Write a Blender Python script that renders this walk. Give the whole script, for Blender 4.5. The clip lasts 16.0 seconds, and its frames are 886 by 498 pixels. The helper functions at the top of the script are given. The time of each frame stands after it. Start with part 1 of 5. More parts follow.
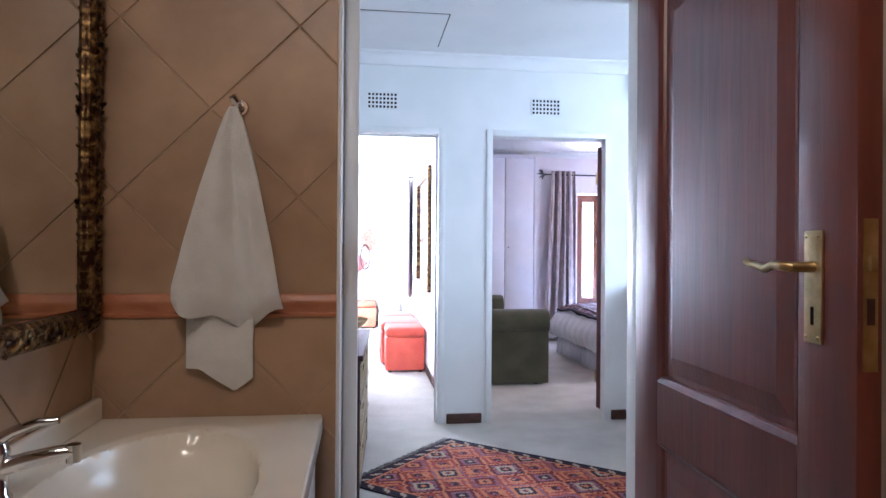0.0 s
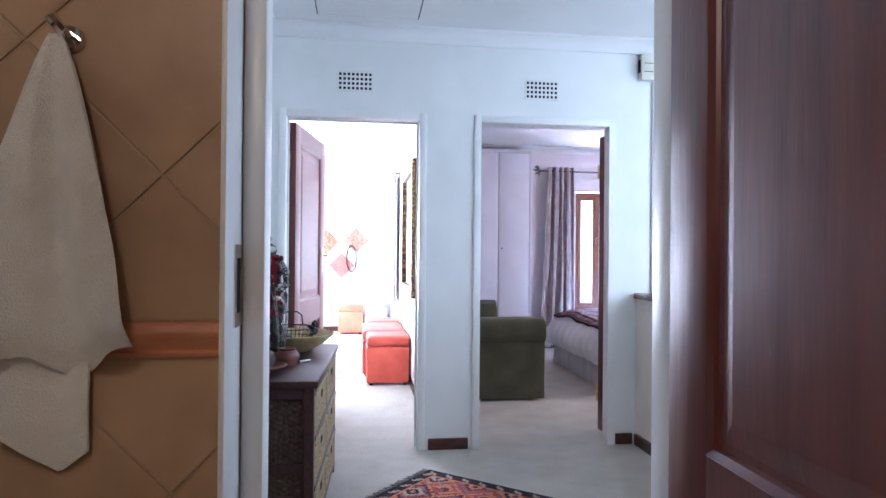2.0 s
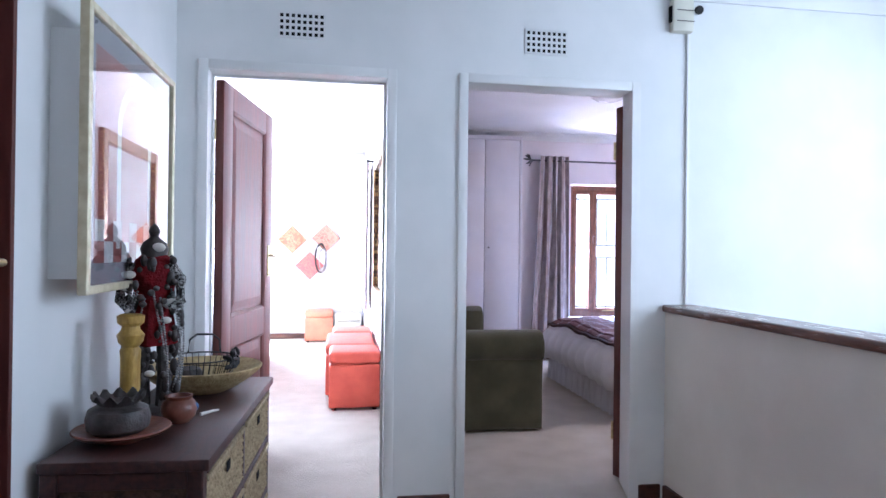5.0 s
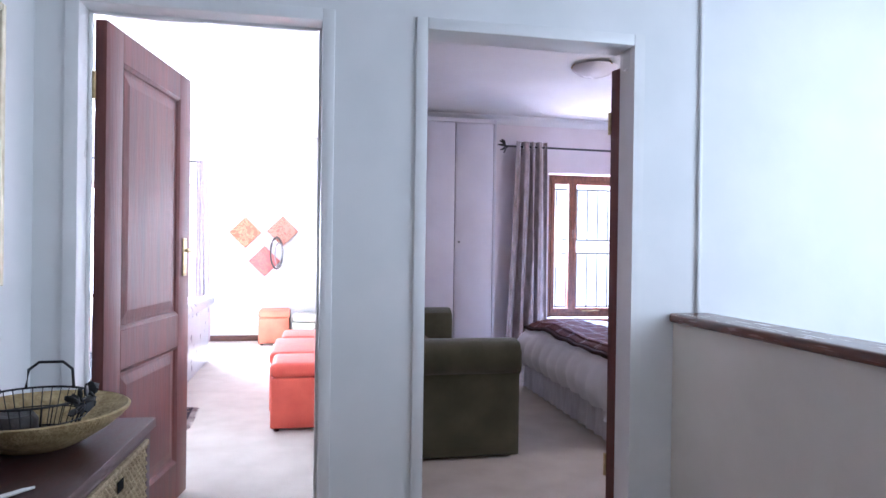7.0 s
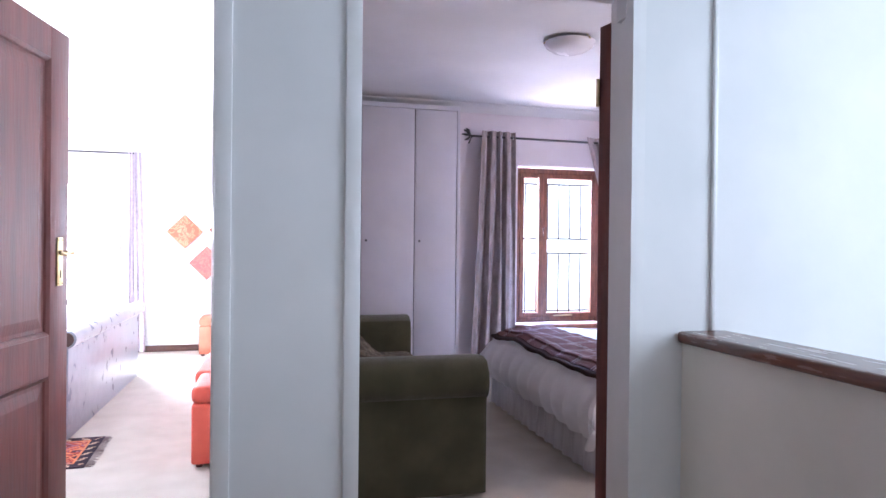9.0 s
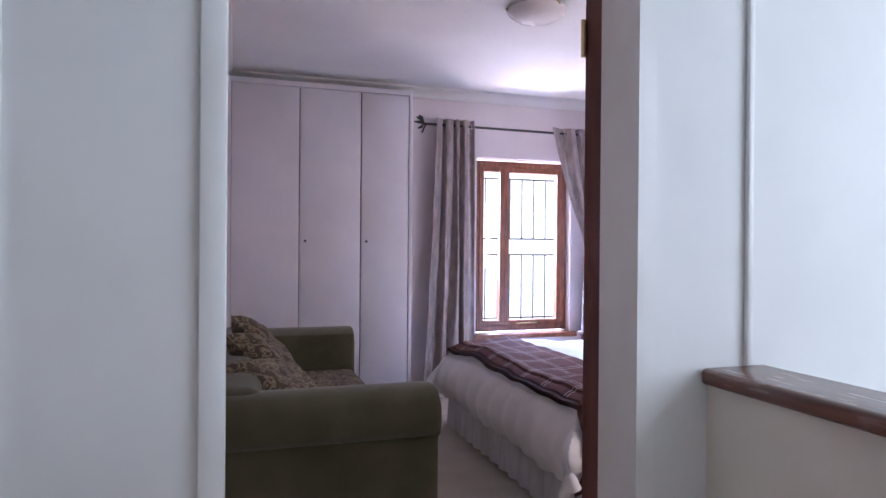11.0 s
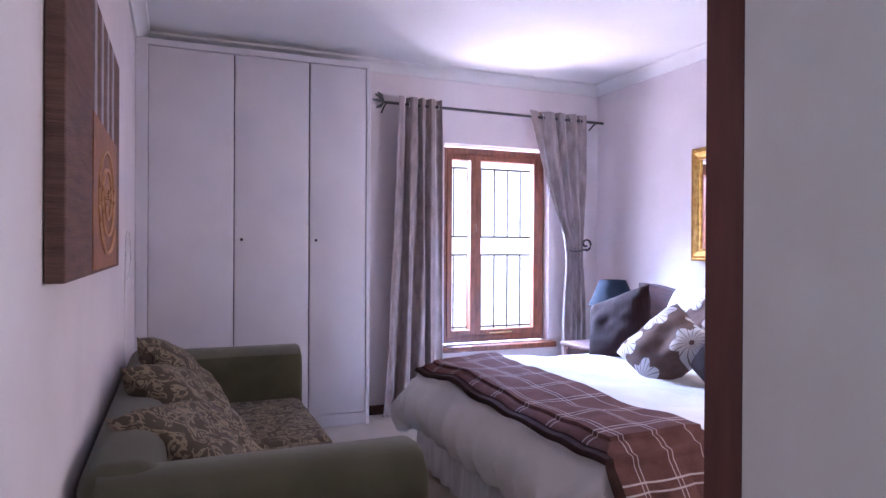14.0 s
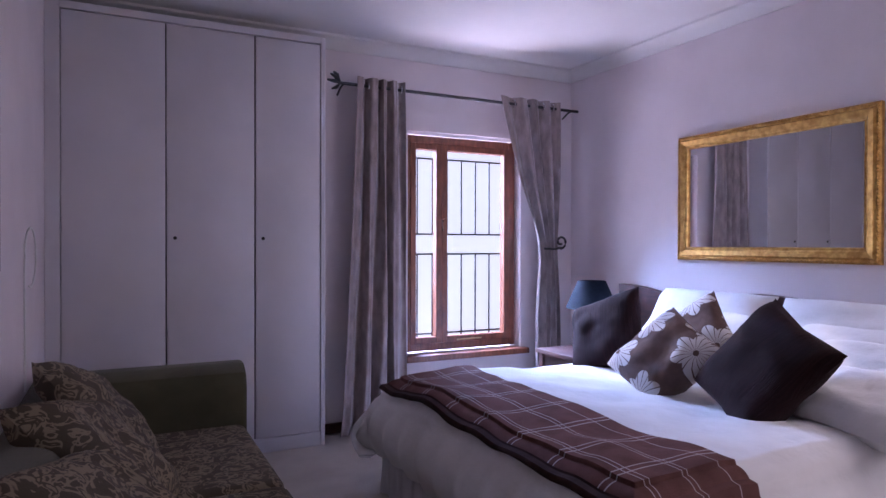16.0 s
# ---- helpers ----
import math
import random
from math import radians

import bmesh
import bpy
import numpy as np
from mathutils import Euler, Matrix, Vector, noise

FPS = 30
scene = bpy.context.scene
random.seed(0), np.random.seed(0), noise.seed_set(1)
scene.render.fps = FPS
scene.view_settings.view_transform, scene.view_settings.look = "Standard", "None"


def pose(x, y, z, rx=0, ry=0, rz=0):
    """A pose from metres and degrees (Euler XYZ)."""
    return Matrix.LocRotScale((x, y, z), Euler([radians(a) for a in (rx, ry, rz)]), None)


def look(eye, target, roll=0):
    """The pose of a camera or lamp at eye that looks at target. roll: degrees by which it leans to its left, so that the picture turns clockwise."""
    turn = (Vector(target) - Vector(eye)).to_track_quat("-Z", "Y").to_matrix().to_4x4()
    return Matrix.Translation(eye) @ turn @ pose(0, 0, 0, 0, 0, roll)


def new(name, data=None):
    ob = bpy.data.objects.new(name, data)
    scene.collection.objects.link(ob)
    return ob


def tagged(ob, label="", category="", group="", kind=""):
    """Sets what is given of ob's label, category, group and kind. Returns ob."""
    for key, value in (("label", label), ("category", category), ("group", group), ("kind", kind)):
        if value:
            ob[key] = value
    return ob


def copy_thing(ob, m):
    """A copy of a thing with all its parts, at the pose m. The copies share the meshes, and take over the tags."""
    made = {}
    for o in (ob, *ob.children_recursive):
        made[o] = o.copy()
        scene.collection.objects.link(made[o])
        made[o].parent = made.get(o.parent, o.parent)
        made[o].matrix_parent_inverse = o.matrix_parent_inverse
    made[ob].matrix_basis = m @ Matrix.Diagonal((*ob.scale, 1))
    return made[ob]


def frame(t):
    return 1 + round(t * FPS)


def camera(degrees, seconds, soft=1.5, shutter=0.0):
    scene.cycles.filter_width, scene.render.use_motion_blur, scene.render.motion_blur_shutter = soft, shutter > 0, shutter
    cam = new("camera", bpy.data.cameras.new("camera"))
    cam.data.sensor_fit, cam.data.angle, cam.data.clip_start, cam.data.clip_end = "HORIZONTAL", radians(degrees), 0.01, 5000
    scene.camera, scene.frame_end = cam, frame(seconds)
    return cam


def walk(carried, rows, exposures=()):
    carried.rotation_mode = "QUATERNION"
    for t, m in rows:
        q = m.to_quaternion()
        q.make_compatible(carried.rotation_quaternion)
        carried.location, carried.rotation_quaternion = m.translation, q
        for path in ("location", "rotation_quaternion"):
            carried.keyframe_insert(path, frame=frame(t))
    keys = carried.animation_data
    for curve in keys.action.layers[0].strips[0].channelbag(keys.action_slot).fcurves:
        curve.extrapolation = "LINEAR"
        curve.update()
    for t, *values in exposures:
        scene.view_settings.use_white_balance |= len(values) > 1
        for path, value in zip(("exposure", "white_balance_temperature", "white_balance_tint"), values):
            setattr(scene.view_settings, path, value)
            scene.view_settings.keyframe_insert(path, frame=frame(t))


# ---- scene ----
cam = camera(68.6, 16.0)
PATH = [
    (0, (-0.003, -0.21, 1.228), (0.246, 1.774, 1.236), 0.4),
    (0.5, (0.051, -0.091, 1.227), (0.304, 1.893, 1.235), 0.4),
    (1, (0.1, 0.038, 1.229), (0.355, 2.022, 1.238), 0.5),
    (1.5, (0.144, 0.188, 1.238), (0.4, 2.171, 1.247), 0.5),
    (2, (0.165, 0.339, 1.239), (0.423, 2.322, 1.249), 0.5),
    (2.5, (0.18, 0.502, 1.255), (0.44, 2.485, 1.26), 0.6),
    (3, (0.195, 0.664, 1.255), (0.459, 2.646, 1.261), 0.6),
    (3.5, (0.22, 0.796, 1.246), (0.49, 2.777, 1.253), 0.6),
    (4, (0.256, 0.963, 1.247), (0.538, 2.943, 1.256), 0.6),
    (6.5, (0.454, 1.784, 1.235), (0.825, 3.749, 1.232), 0.8),
    (7, (0.513, 1.959, 1.244), (0.906, 3.92, 1.236), 0.8),
    (7.5, (0.558, 2.092, 1.243), (0.975, 4.048, 1.234), 0.7),
    (8, (0.606, 2.251, 1.24), (1.046, 4.202, 1.231), 0.7),
    (8.5, (0.653, 2.414, 1.25), (1.118, 4.359, 1.24), 0.6),
    (9, (0.704, 2.555, 1.249), (1.198, 4.493, 1.24), 0.6),
    (9.5, (0.779, 2.722, 1.237), (1.305, 4.652, 1.233), 0.6),
    (12, (1.009, 3.418, 1.259), (1.667, 5.304, 1.249), 0.4),
    (12.5, (1.037, 3.538, 1.251), (1.715, 5.417, 1.241), 0.4),
    (13, (1.061, 3.665, 1.256), (1.757, 5.537, 1.246), 0.4),
    (13.5, (1.068, 3.794, 1.253), (1.795, 5.656, 1.245), 0.3),
    (14, (1.086, 3.941, 1.253), (1.843, 5.792, 1.246), 0.3),
    (14.5, (1.1, 4.086, 1.25), (1.889, 5.923, 1.243), 0.2),
    (15, (1.125, 4.203, 1.242), (1.95, 6.025, 1.235), 0.2),
    (15.5, (1.157, 4.315, 1.238), (2.018, 6.12, 1.232), 0.1),
    (16, (1.188, 4.419, 1.259), (2.082, 6.208, 1.245), 0.1),
]
EXPOSURES = [(0.0, 0.68, 5200, 12), (2.0, 0.42, 5300, 12), (2.5, 0.28, 5320, 12), (4.0, 0.25, 5400, 13), (7.0, 0.02, 5500, 16), (9.5, -0.05, 5800, 17), (12.0, -0.33, 5980, 18), (12.5, -0.08, 6000, 18), (13.0, 0.12, 5900, 20), (14.5, -0.38, 5650, 24), (16.0, -1.12, 5600, 28)]
walk(cam, [(t, look(eye, target, roll)) for t, eye, target, roll in PATH], EXPOSURES)

# ---- world, sun, window light ----
world = bpy.data.worlds.new("sky")
scene.world = world
world.use_nodes = True
wn = world.node_tree
sky = wn.nodes.new("ShaderNodeTexSky")
sky.sky_type, sky.sun_disc = "NISHITA", False
sky.sun_elevation, sky.sun_rotation = radians(24), radians(-9)
wn.nodes["Background"].inputs[1].default_value = 0.15
wn.links.new(sky.outputs[0], wn.nodes["Background"].inputs[0])


def lamp(name, kind, m, power, color, size=None, angle=None):
    d = bpy.data.lights.new(name, kind)
    d.energy, d.color = power, color
    if size:
        d.shape, d.size, d.size_y = "RECTANGLE", size[0], size[1]
    if angle is not None:
        d.angle = radians(angle)
    ob = new(name, d)
    ob.matrix_world = m
    return ob


lamp("sun", "SUN", look((0, 0, 0), (0.16, -1, -0.43)), 5.0, (1.0, 0.88, 0.74), angle=0.5)
lamp("bedroom_sky_light", "AREA", look((3.0, 10.5, 3.05), (3.4, 6.8, 0.6)), 3800, (0.47, 0.63, 1.0), (1.8, 1.1))
lamp("bedroom_ground_bounce", "AREA", look((3.48, 9.3, -0.12), (3.4, 7.0, 2.5)), 380, (1.0, 0.85, 0.92), (1.7, 1.0))
lamp("bedroom_low_sky_light", "AREA", look((2.5, 10.3, 1.7), (3.9, 8.0, 1.2)), 380, (0.84, 0.88, 1.0), (2.6, 1.6))
lamp("bedroom_second_window_light", "AREA", look((4.56, 5.2, 1.35), (3.2, 6.2, 0.4)), 44, (1.0, 0.82, 0.70), (0.85, 1.3))
lamp("far_room_window_light", "AREA", look((-1.85, 10.95, 1.3), (-1.6, 5, 1.0)), 1400, (0.93, 0.95, 1.0), (1.7, 1.7))
lamp("stair_window_light", "AREA", look((3.62, 2.75, 1.7), (0.0, 2.9, 1.2)), 58, (0.84, 0.93, 1.0), (2.0, 1.7))
bath_bulb = lamp("bathroom_lamp_light", "POINT", pose(-0.2, -0.3, 2.42), 17, (1.0, 0.79, 0.56))
bath_bulb.data.shadow_soft_size = 0.12


# ---- materials ----
def mat(name, c1, c2=None, rough=0.6, scale=8.0, stretch=(1, 1, 1), bump=0.15, bscale=60.0, metal=0.0, detail=4.0, rvar=0.1, coat=0.0, rand=0.0, sheen=0.0, lo=0.35, hi=0.65):
    m = bpy.data.materials.new(name)
    m.use_nodes = True
    nt = m.node_tree
    b = nt.nodes["Principled BSDF"]
    tc = nt.nodes.new("ShaderNodeTexCoord")
    mp = nt.nodes.new("ShaderNodeMapping")
    mp.inputs["Scale"].default_value = stretch
    nt.links.new(tc.outputs["Object"], mp.inputs[0])
    n1 = nt.nodes.new("ShaderNodeTexNoise")
    n1.inputs["Scale"].default_value, n1.inputs["Detail"].default_value = scale, detail
    nt.links.new(mp.outputs[0], n1.inputs["Vector"])
    ramp = nt.nodes.new("ShaderNodeValToRGB")
    ramp.color_ramp.elements[0].position, ramp.color_ramp.elements[1].position = lo, hi
    ramp.color_ramp.elements[0].color = (*c1, 1)
    ramp.color_ramp.elements[1].color = (*(c2 or c1), 1)
    nt.links.new(n1.outputs[0], ramp.inputs[0])
    out = ramp.outputs[0]
    if rand:
        oi = nt.nodes.new("ShaderNodeObjectInfo")
        mr = nt.nodes.new("ShaderNodeMapRange")
        mr.inputs[3].default_value, mr.inputs[4].default_value = 1 - rand, 1 + rand
        nt.links.new(oi.outputs["Random"], mr.inputs[0])
        mx = nt.nodes.new("ShaderNodeVectorMath")
        mx.operation = "SCALE"
        nt.links.new(out, mx.inputs[0])
        nt.links.new(mr.outputs[0], mx.inputs["Scale"])
        out = mx.outputs[0]
    nt.links.new(out, b.inputs["Base Color"])
    n2 = nt.nodes.new("ShaderNodeTexNoise")
    n2.inputs["Scale"].default_value, n2.inputs["Detail"].default_value = bscale, 3.0
    nt.links.new(mp.outputs[0], n2.inputs["Vector"])
    if bump:
        bp = nt.nodes.new("ShaderNodeBump")
        bp.inputs["Strength"].default_value, bp.inputs["Distance"].default_value = bump, 0.01
        nt.links.new(n2.outputs[0], bp.inputs["Height"])
        nt.links.new(bp.outputs[0], b.inputs["Normal"])
        nt.links.new(bp.outputs[0], b.inputs["Coat Normal"])
    r = nt.nodes.new("ShaderNodeMapRange")
    r.inputs[3].default_value, r.inputs[4].default_value = max(0.02, rough - rvar), min(1, rough + rvar)
    nt.links.new(n1.outputs[0], r.inputs[0])
    nt.links.new(r.outputs[0], b.inputs["Roughness"])
    b.inputs["Metallic"].default_value = metal
    b.inputs["Coat Weight"].default_value = coat
    b.inputs["Coat Roughness"].default_value = 0.3
    b.inputs["Specular IOR Level"].default_value = 0.15 if rough >= 0.8 else 0.5
    b.inputs["Sheen Weight"].default_value = sheen
    return m


def glass_mat(name):
    m = bpy.data.materials.new(name)
    m.use_nodes = True
    b = m.node_tree.nodes["Principled BSDF"]
    b.inputs["Transmission Weight"].default_value = 1.0
    b.inputs["Roughness"].default_value = 0.0
    b.inputs["IOR"].default_value = 1.45
    return m


def mirror_mat(name):
    m = bpy.data.materials.new(name)
    m.use_nodes = True
    b = m.node_tree.nodes["Principled BSDF"]
    b.inputs["Base Color"].default_value = (0.86, 0.88, 0.88, 1)
    b.inputs["Metallic"].default_value, b.inputs["Roughness"].default_value = 1.0, 0.015
    return m


M_WALL = mat("white_plaster", (0.74, 0.75, 0.74), (0.80, 0.80, 0.79), 0.62, 3.0, bump=0.015, bscale=120)
M_BEDWALL = mat("pale_plaster", (0.70, 0.64, 0.66), (0.75, 0.69, 0.71), 0.75, 3.0, bump=0.06, bscale=120)
M_CEIL = mat("ceiling_paint", (0.74, 0.74, 0.74), (0.79, 0.79, 0.79), 0.8, 2.0, bump=0.05, bscale=150)
M_GLOSS = mat("white_gloss_paint", (0.76, 0.76, 0.74), (0.81, 0.81, 0.80), 0.32, 6.0, bump=0.04, bscale=30)
M_CARPET = mat("cream_carpet", (0.62, 0.56, 0.48), (0.74, 0.68, 0.60), 0.97, 5.0, bump=0.9, bscale=420, detail=8, sheen=0.2, lo=0.3, hi=0.7)
M_MAHOG = mat("mahogany", (0.078, 0.017, 0.0125), (0.132, 0.033, 0.024), 0.5, 9.0, (3.2, 3.2, 0.30), 0.12, 26, coat=0.08, detail=8)
M_MAHOGB = mat("polished_mahogany", (0.112, 0.025, 0.019), (0.160, 0.041, 0.031), 0.38, 5.0, (3.2, 3.2, 0.28), 0.10, 14, coat=0.5, detail=5, rvar=0.16)
M_DARKW = mat("dark_stained_wood", (0.030, 0.010, 0.009), (0.065, 0.022, 0.018), 0.5, 9.0, (6, 1, 6), 0.1, 40, coat=0.08)
M_SKIRT = mat("skirting_wood", (0.045, 0.016, 0.010), (0.09, 0.032, 0.02), 0.4, 9.0, (2, 2, 8), 0.08, 30)
M_PARAPET = mat("cream_plaster", (0.74, 0.68, 0.60), (0.80, 0.74, 0.66), 0.7, 3.0, bump=0.03, bscale=120)
M_COPE = mat("coping_wood", (0.085, 0.022, 0.012), (0.15, 0.045, 0.024), 0.25, 9.0, (8, 0.8, 8), 0.06, 30, coat=0.4)
M_WINW = mat("window_wood", (0.12, 0.035, 0.016), (0.22, 0.07, 0.032), 0.4, 10.0, (5, 5, 1), 0.1, 40)
M_TILE = mat("terracotta_beige_tile", (0.30, 0.185, 0.105), (0.42, 0.275, 0.165), 0.42, 4.5, bump=0.12, bscale=26, detail=8, rand=0.07)
M_GROUT = mat("grout", (0.40, 0.28, 0.175), (0.48, 0.35, 0.23), 0.9, 20.0, bump=0.2)
M_DADO = mat("terracotta_border", (0.36, 0.12, 0.05), (0.46, 0.18, 0.08), 0.35, 9.0, (1, 1, 4), 0.1, 30)
M_CERAMIC = mat("cream_composite", (0.78, 0.73, 0.63), (0.83, 0.79, 0.70), 0.16, 3.0, bump=0.0, rvar=0.04)
M_CHROME = mat("chrome", (0.75, 0.75, 0.76), rough=0.08, metal=1.0, bump=0.0, rvar=0.04)
M_BRASS = mat("worn_brass", (0.46, 0.36, 0.18), (0.66, 0.54, 0.30), 0.34, 30.0, metal=1.0, bump=0.05)
M_TOWEL = mat("white_towel", (0.80, 0.78, 0.75), (0.87, 0.86, 0.84), 0.95, 14.0, bump=0.8, bscale=330, sheen=0.4)
M_LINEN = mat("white_linen", (0.72, 0.72, 0.73), (0.80, 0.80, 0.81), 0.85, 5.0, bump=0.6, bscale=13, sheen=0.2)
M_VAL = mat("valance_cotton", (0.55, 0.54, 0.56), (0.66, 0.65, 0.67), 0.9, 8.0, (3, 3, 0.5), 0.25, 30)
M_GREEN = mat("olive_upholstery", (0.060, 0.058, 0.034), (0.090, 0.086, 0.052), 0.9, 5.0, bump=0.35, bscale=380, sheen=0.25)
M_RED = mat("coral_red_upholstery", (0.50, 0.065, 0.040), (0.60, 0.10, 0.06), 0.7, 6.0, bump=0.2, bscale=200)
M_CURT = mat("taupe_chenille", (0.185, 0.14, 0.132), (0.33, 0.26, 0.245), 0.7, 16.0, (1.6, 1, 0.5), 0.35, 190, sheen=0.45, detail=7)
M_IRON = mat("black_iron", (0.012, 0.012, 0.013), (0.03, 0.028, 0.027), 0.55, 20.0, bump=0.15, metal=0.15)
M_BROWN = mat("dark_brown_cord", (0.014, 0.006, 0.007), (0.026, 0.011, 0.012), 0.95, 3.0, (60, 1, 1), 0.6, 8)
M_GOLD = mat("gilt_frame", (0.42, 0.22, 0.05), (0.68, 0.42, 0.12), 0.38, 30.0, metal=0.75, bump=0.3, bscale=60)
M_GOLDD = mat("antique_gilt", (0.045, 0.018, 0.008), (0.42, 0.26, 0.09), 0.35, 55.0, metal=0.8, bump=0.5, bscale=70, lo=0.45, hi=0.72)
M_MIRROR = mirror_mat("mirror_silver")
M_GLASS = glass_mat("clear_glass")
M_WICKER = mat("wicker", (0.26, 0.19, 0.10), (0.46, 0.36, 0.21), 0.75, 60.0, bump=0.5, bscale=140)
M_WICKD = mat("dark_wicker", (0.05, 0.03, 0.02), (0.11, 0.07, 0.045), 0.75, 60.0, bump=0.5, bscale=140)
M_LACQ = mat("wardrobe_lacquer", (0.62, 0.60, 0.64), (0.67, 0.65, 0.69), 0.45, 3.0, bump=0.04, bscale=80)
M_ORANGE = mat("orange_leather", (0.52, 0.16, 0.09), (0.60, 0.21, 0.12), 0.6, 6.0)
M_CREAMP = mat("cream_plastic", (0.62, 0.60, 0.50), (0.68, 0.66, 0.56), 0.4, 6.0, bump=0.02)
M_BLACK = mat("black_void", (0.012, 0.012, 0.012), rough=0.9, bump=0)
M_BASKET = mat("straw_tray", (0.34, 0.24, 0.10), (0.52, 0.40, 0.20), 0.7, 40.0, bump=0.5, bscale=120)
M_CLAY = mat("dark_clay", (0.03, 0.024, 0.022), (0.07, 0.055, 0.05), 0.5, 25.0, bump=0.4, bscale=50)
M_CLAYR = mat("red_clay", (0.12, 0.035, 0.022), (0.22, 0.08, 0.05), 0.35, 20.0, bump=0.2)
M_OCHRE = mat("ochre_wood", (0.30, 0.17, 0.03), (0.50, 0.32, 0.07), 0.5, 20.0, (3, 3, 1), 0.2)
M_REDCLOTH = mat("crimson_cloth", (0.11, 0.006, 0.010), (0.22, 0.014, 0.02), 0.85, 30.0, bump=0.5, bscale=150)
M_BEAD = mat("silver_beads", (0.10, 0.10, 0.10), (0.42, 0.41, 0.40), 0.4, 80.0, metal=0.2)
M_SHELL = mat("shell_white", (0.60, 0.56, 0.50), (0.78, 0.75, 0.70), 0.4, 20.0)
M_BASE = mat("base_brown_fabric", (0.20, 0.17, 0.15), (0.26, 0.22, 0.2), 0.9, 20.0)
M_GROUND = mat("pale_paving", (0.50, 0.47, 0.42), (0.62, 0.58, 0.52), 0.9, 0.8)
M_FOLIAGE = mat("far_garden_green", (0.05, 0.08, 0.03), (0.11, 0.14, 0.06), 0.9, 0.9)
M_TEAL = mat("teal_lampshade", (0.003, 0.006, 0.011), (0.008, 0.016, 0.028), 0.8, 80.0, (1, 1, 4), 0.6, 90)
# Glossy dark wood; the window's bluish-white reflection is mixed into its colour.
M_STEELBLUE = mat("sheen_tinted_bed_wood", (0.24, 0.27, 0.33), (0.32, 0.35, 0.41), 0.3, 10.0, bump=0.05, coat=0.4)
# Window wood lightened: the washing-out by daylight glare is put into its colour.
M_WASHEDWIN = mat("glare_washed_window_wood", (0.42, 0.30, 0.28), (0.52, 0.40, 0.37), 0.5, 10.0, (5, 5, 1), 0.1, 40)


def pattern_mat(name, base, motif, scale, thin=0.08, rough=0.85, bump=0.3, distortion=1.5, mode="LEAF"):
    """Woven or printed cloth with curling leaf or petal shapes."""
    m = bpy.data.materials.new(name)
    m.use_nodes = True
    nt = m.node_tree
    b = nt.nodes["Principled BSDF"]
    tc = nt.nodes.new("ShaderNodeTexCoord")
    n = nt.nodes.new("ShaderNodeTexNoise")
    n.inputs["Scale"].default_value, n.inputs["Detail"].default_value, n.inputs["Distortion"].default_value = scale, 2.0, distortion
    nt.links.new(tc.outputs["Object"], n.inputs["Vector"])
    ramp = nt.nodes.new("ShaderNodeValToRGB")
    e = ramp.color_ramp.elements
    e[0].position, e[0].color = 0.47, (*base, 1)
    e[1].position, e[1].color = 0.50, (*motif, 1)
    for p, c in ((0.56, motif), (0.58, base), (0.64, base), (0.66, motif)):
        k = e.new(p)
        k.color = (*c, 1)
    nt.links.new(n.outputs[0], ramp.inputs[0])
    nt.links.new(ramp.outputs[0], b.inputs["Base Color"])
    n2 = nt.nodes.new("ShaderNodeTexNoise")
    n2.inputs["Scale"].default_value = 300
    nt.links.new(tc.outputs["Object"], n2.inputs["Vector"])
    bp = nt.nodes.new("ShaderNodeBump")
    bp.inputs["Strength"].default_value, bp.inputs["Distance"].default_value = bump, 0.01
    nt.links.new(n2.outputs[0], bp.inputs["Height"])
    nt.links.new(bp.outputs[0], b.inputs["Normal"])
    b.inputs["Roughness"].default_value = rough
    return m


M_DAMASK = pattern_mat("olive_damask", (0.060, 0.045, 0.028), (0.21, 0.165, 0.105), 15.0, distortion=1.6)
M_BEADED = pattern_mat("bead_trim", (0.02, 0.015, 0.015), (0.45, 0.44, 0.42), 60.0)


# ---- mesh tools ----
def put(name, bm, material, parent=None, smooth=False, loc=None):
    me = bpy.data.meshes.new(name)
    bm.normal_update()
    bm.to_mesh(me)
    bm.free()
    for mt in material if isinstance(material, (list, tuple)) else [material]:
        me.materials.append(mt)
    if smooth:
        me.polygons.foreach_set("use_smooth", [True] * len(me.polygons))
        me.set_sharp_from_angle(angle=radians(40))
    ob = new(name, me)
    if parent is not None:
        ob.parent = parent
    if loc is not None:
        ob.matrix_basis = loc
    return ob


def add_box(bm, lo, hi, bevel=0.0, seg=1):
    c = [(a + b) / 2 for a, b in zip(lo, hi)]
    s = [max(b - a, 1e-4) for a, b in zip(lo, hi)]
    r = bmesh.ops.create_cube(bm, size=1.0, matrix=Matrix.Translation(c) @ Matrix.Diagonal((*s, 1)))
    if bevel:
        es = {e for v in r["verts"] for e in v.link_edges}
        bmesh.ops.bevel(bm, geom=list(es), offset=min(bevel, 0.45 * min(s)), segments=seg, profile=0.5, affect="EDGES")
    return bm


def box(name, lo, hi, material, parent=None, bevel=0.0, seg=1, smooth=False):
    return put(name, add_box(bmesh.new(), lo, hi, bevel, seg), material, parent, smooth)


def boxes(name, parts, material, parent=None, bevel=0.0, smooth=False):
    bm = bmesh.new()
    for lo, hi in parts:
        add_box(bm, lo, hi, bevel)
    return put(name, bm, material, parent, smooth)


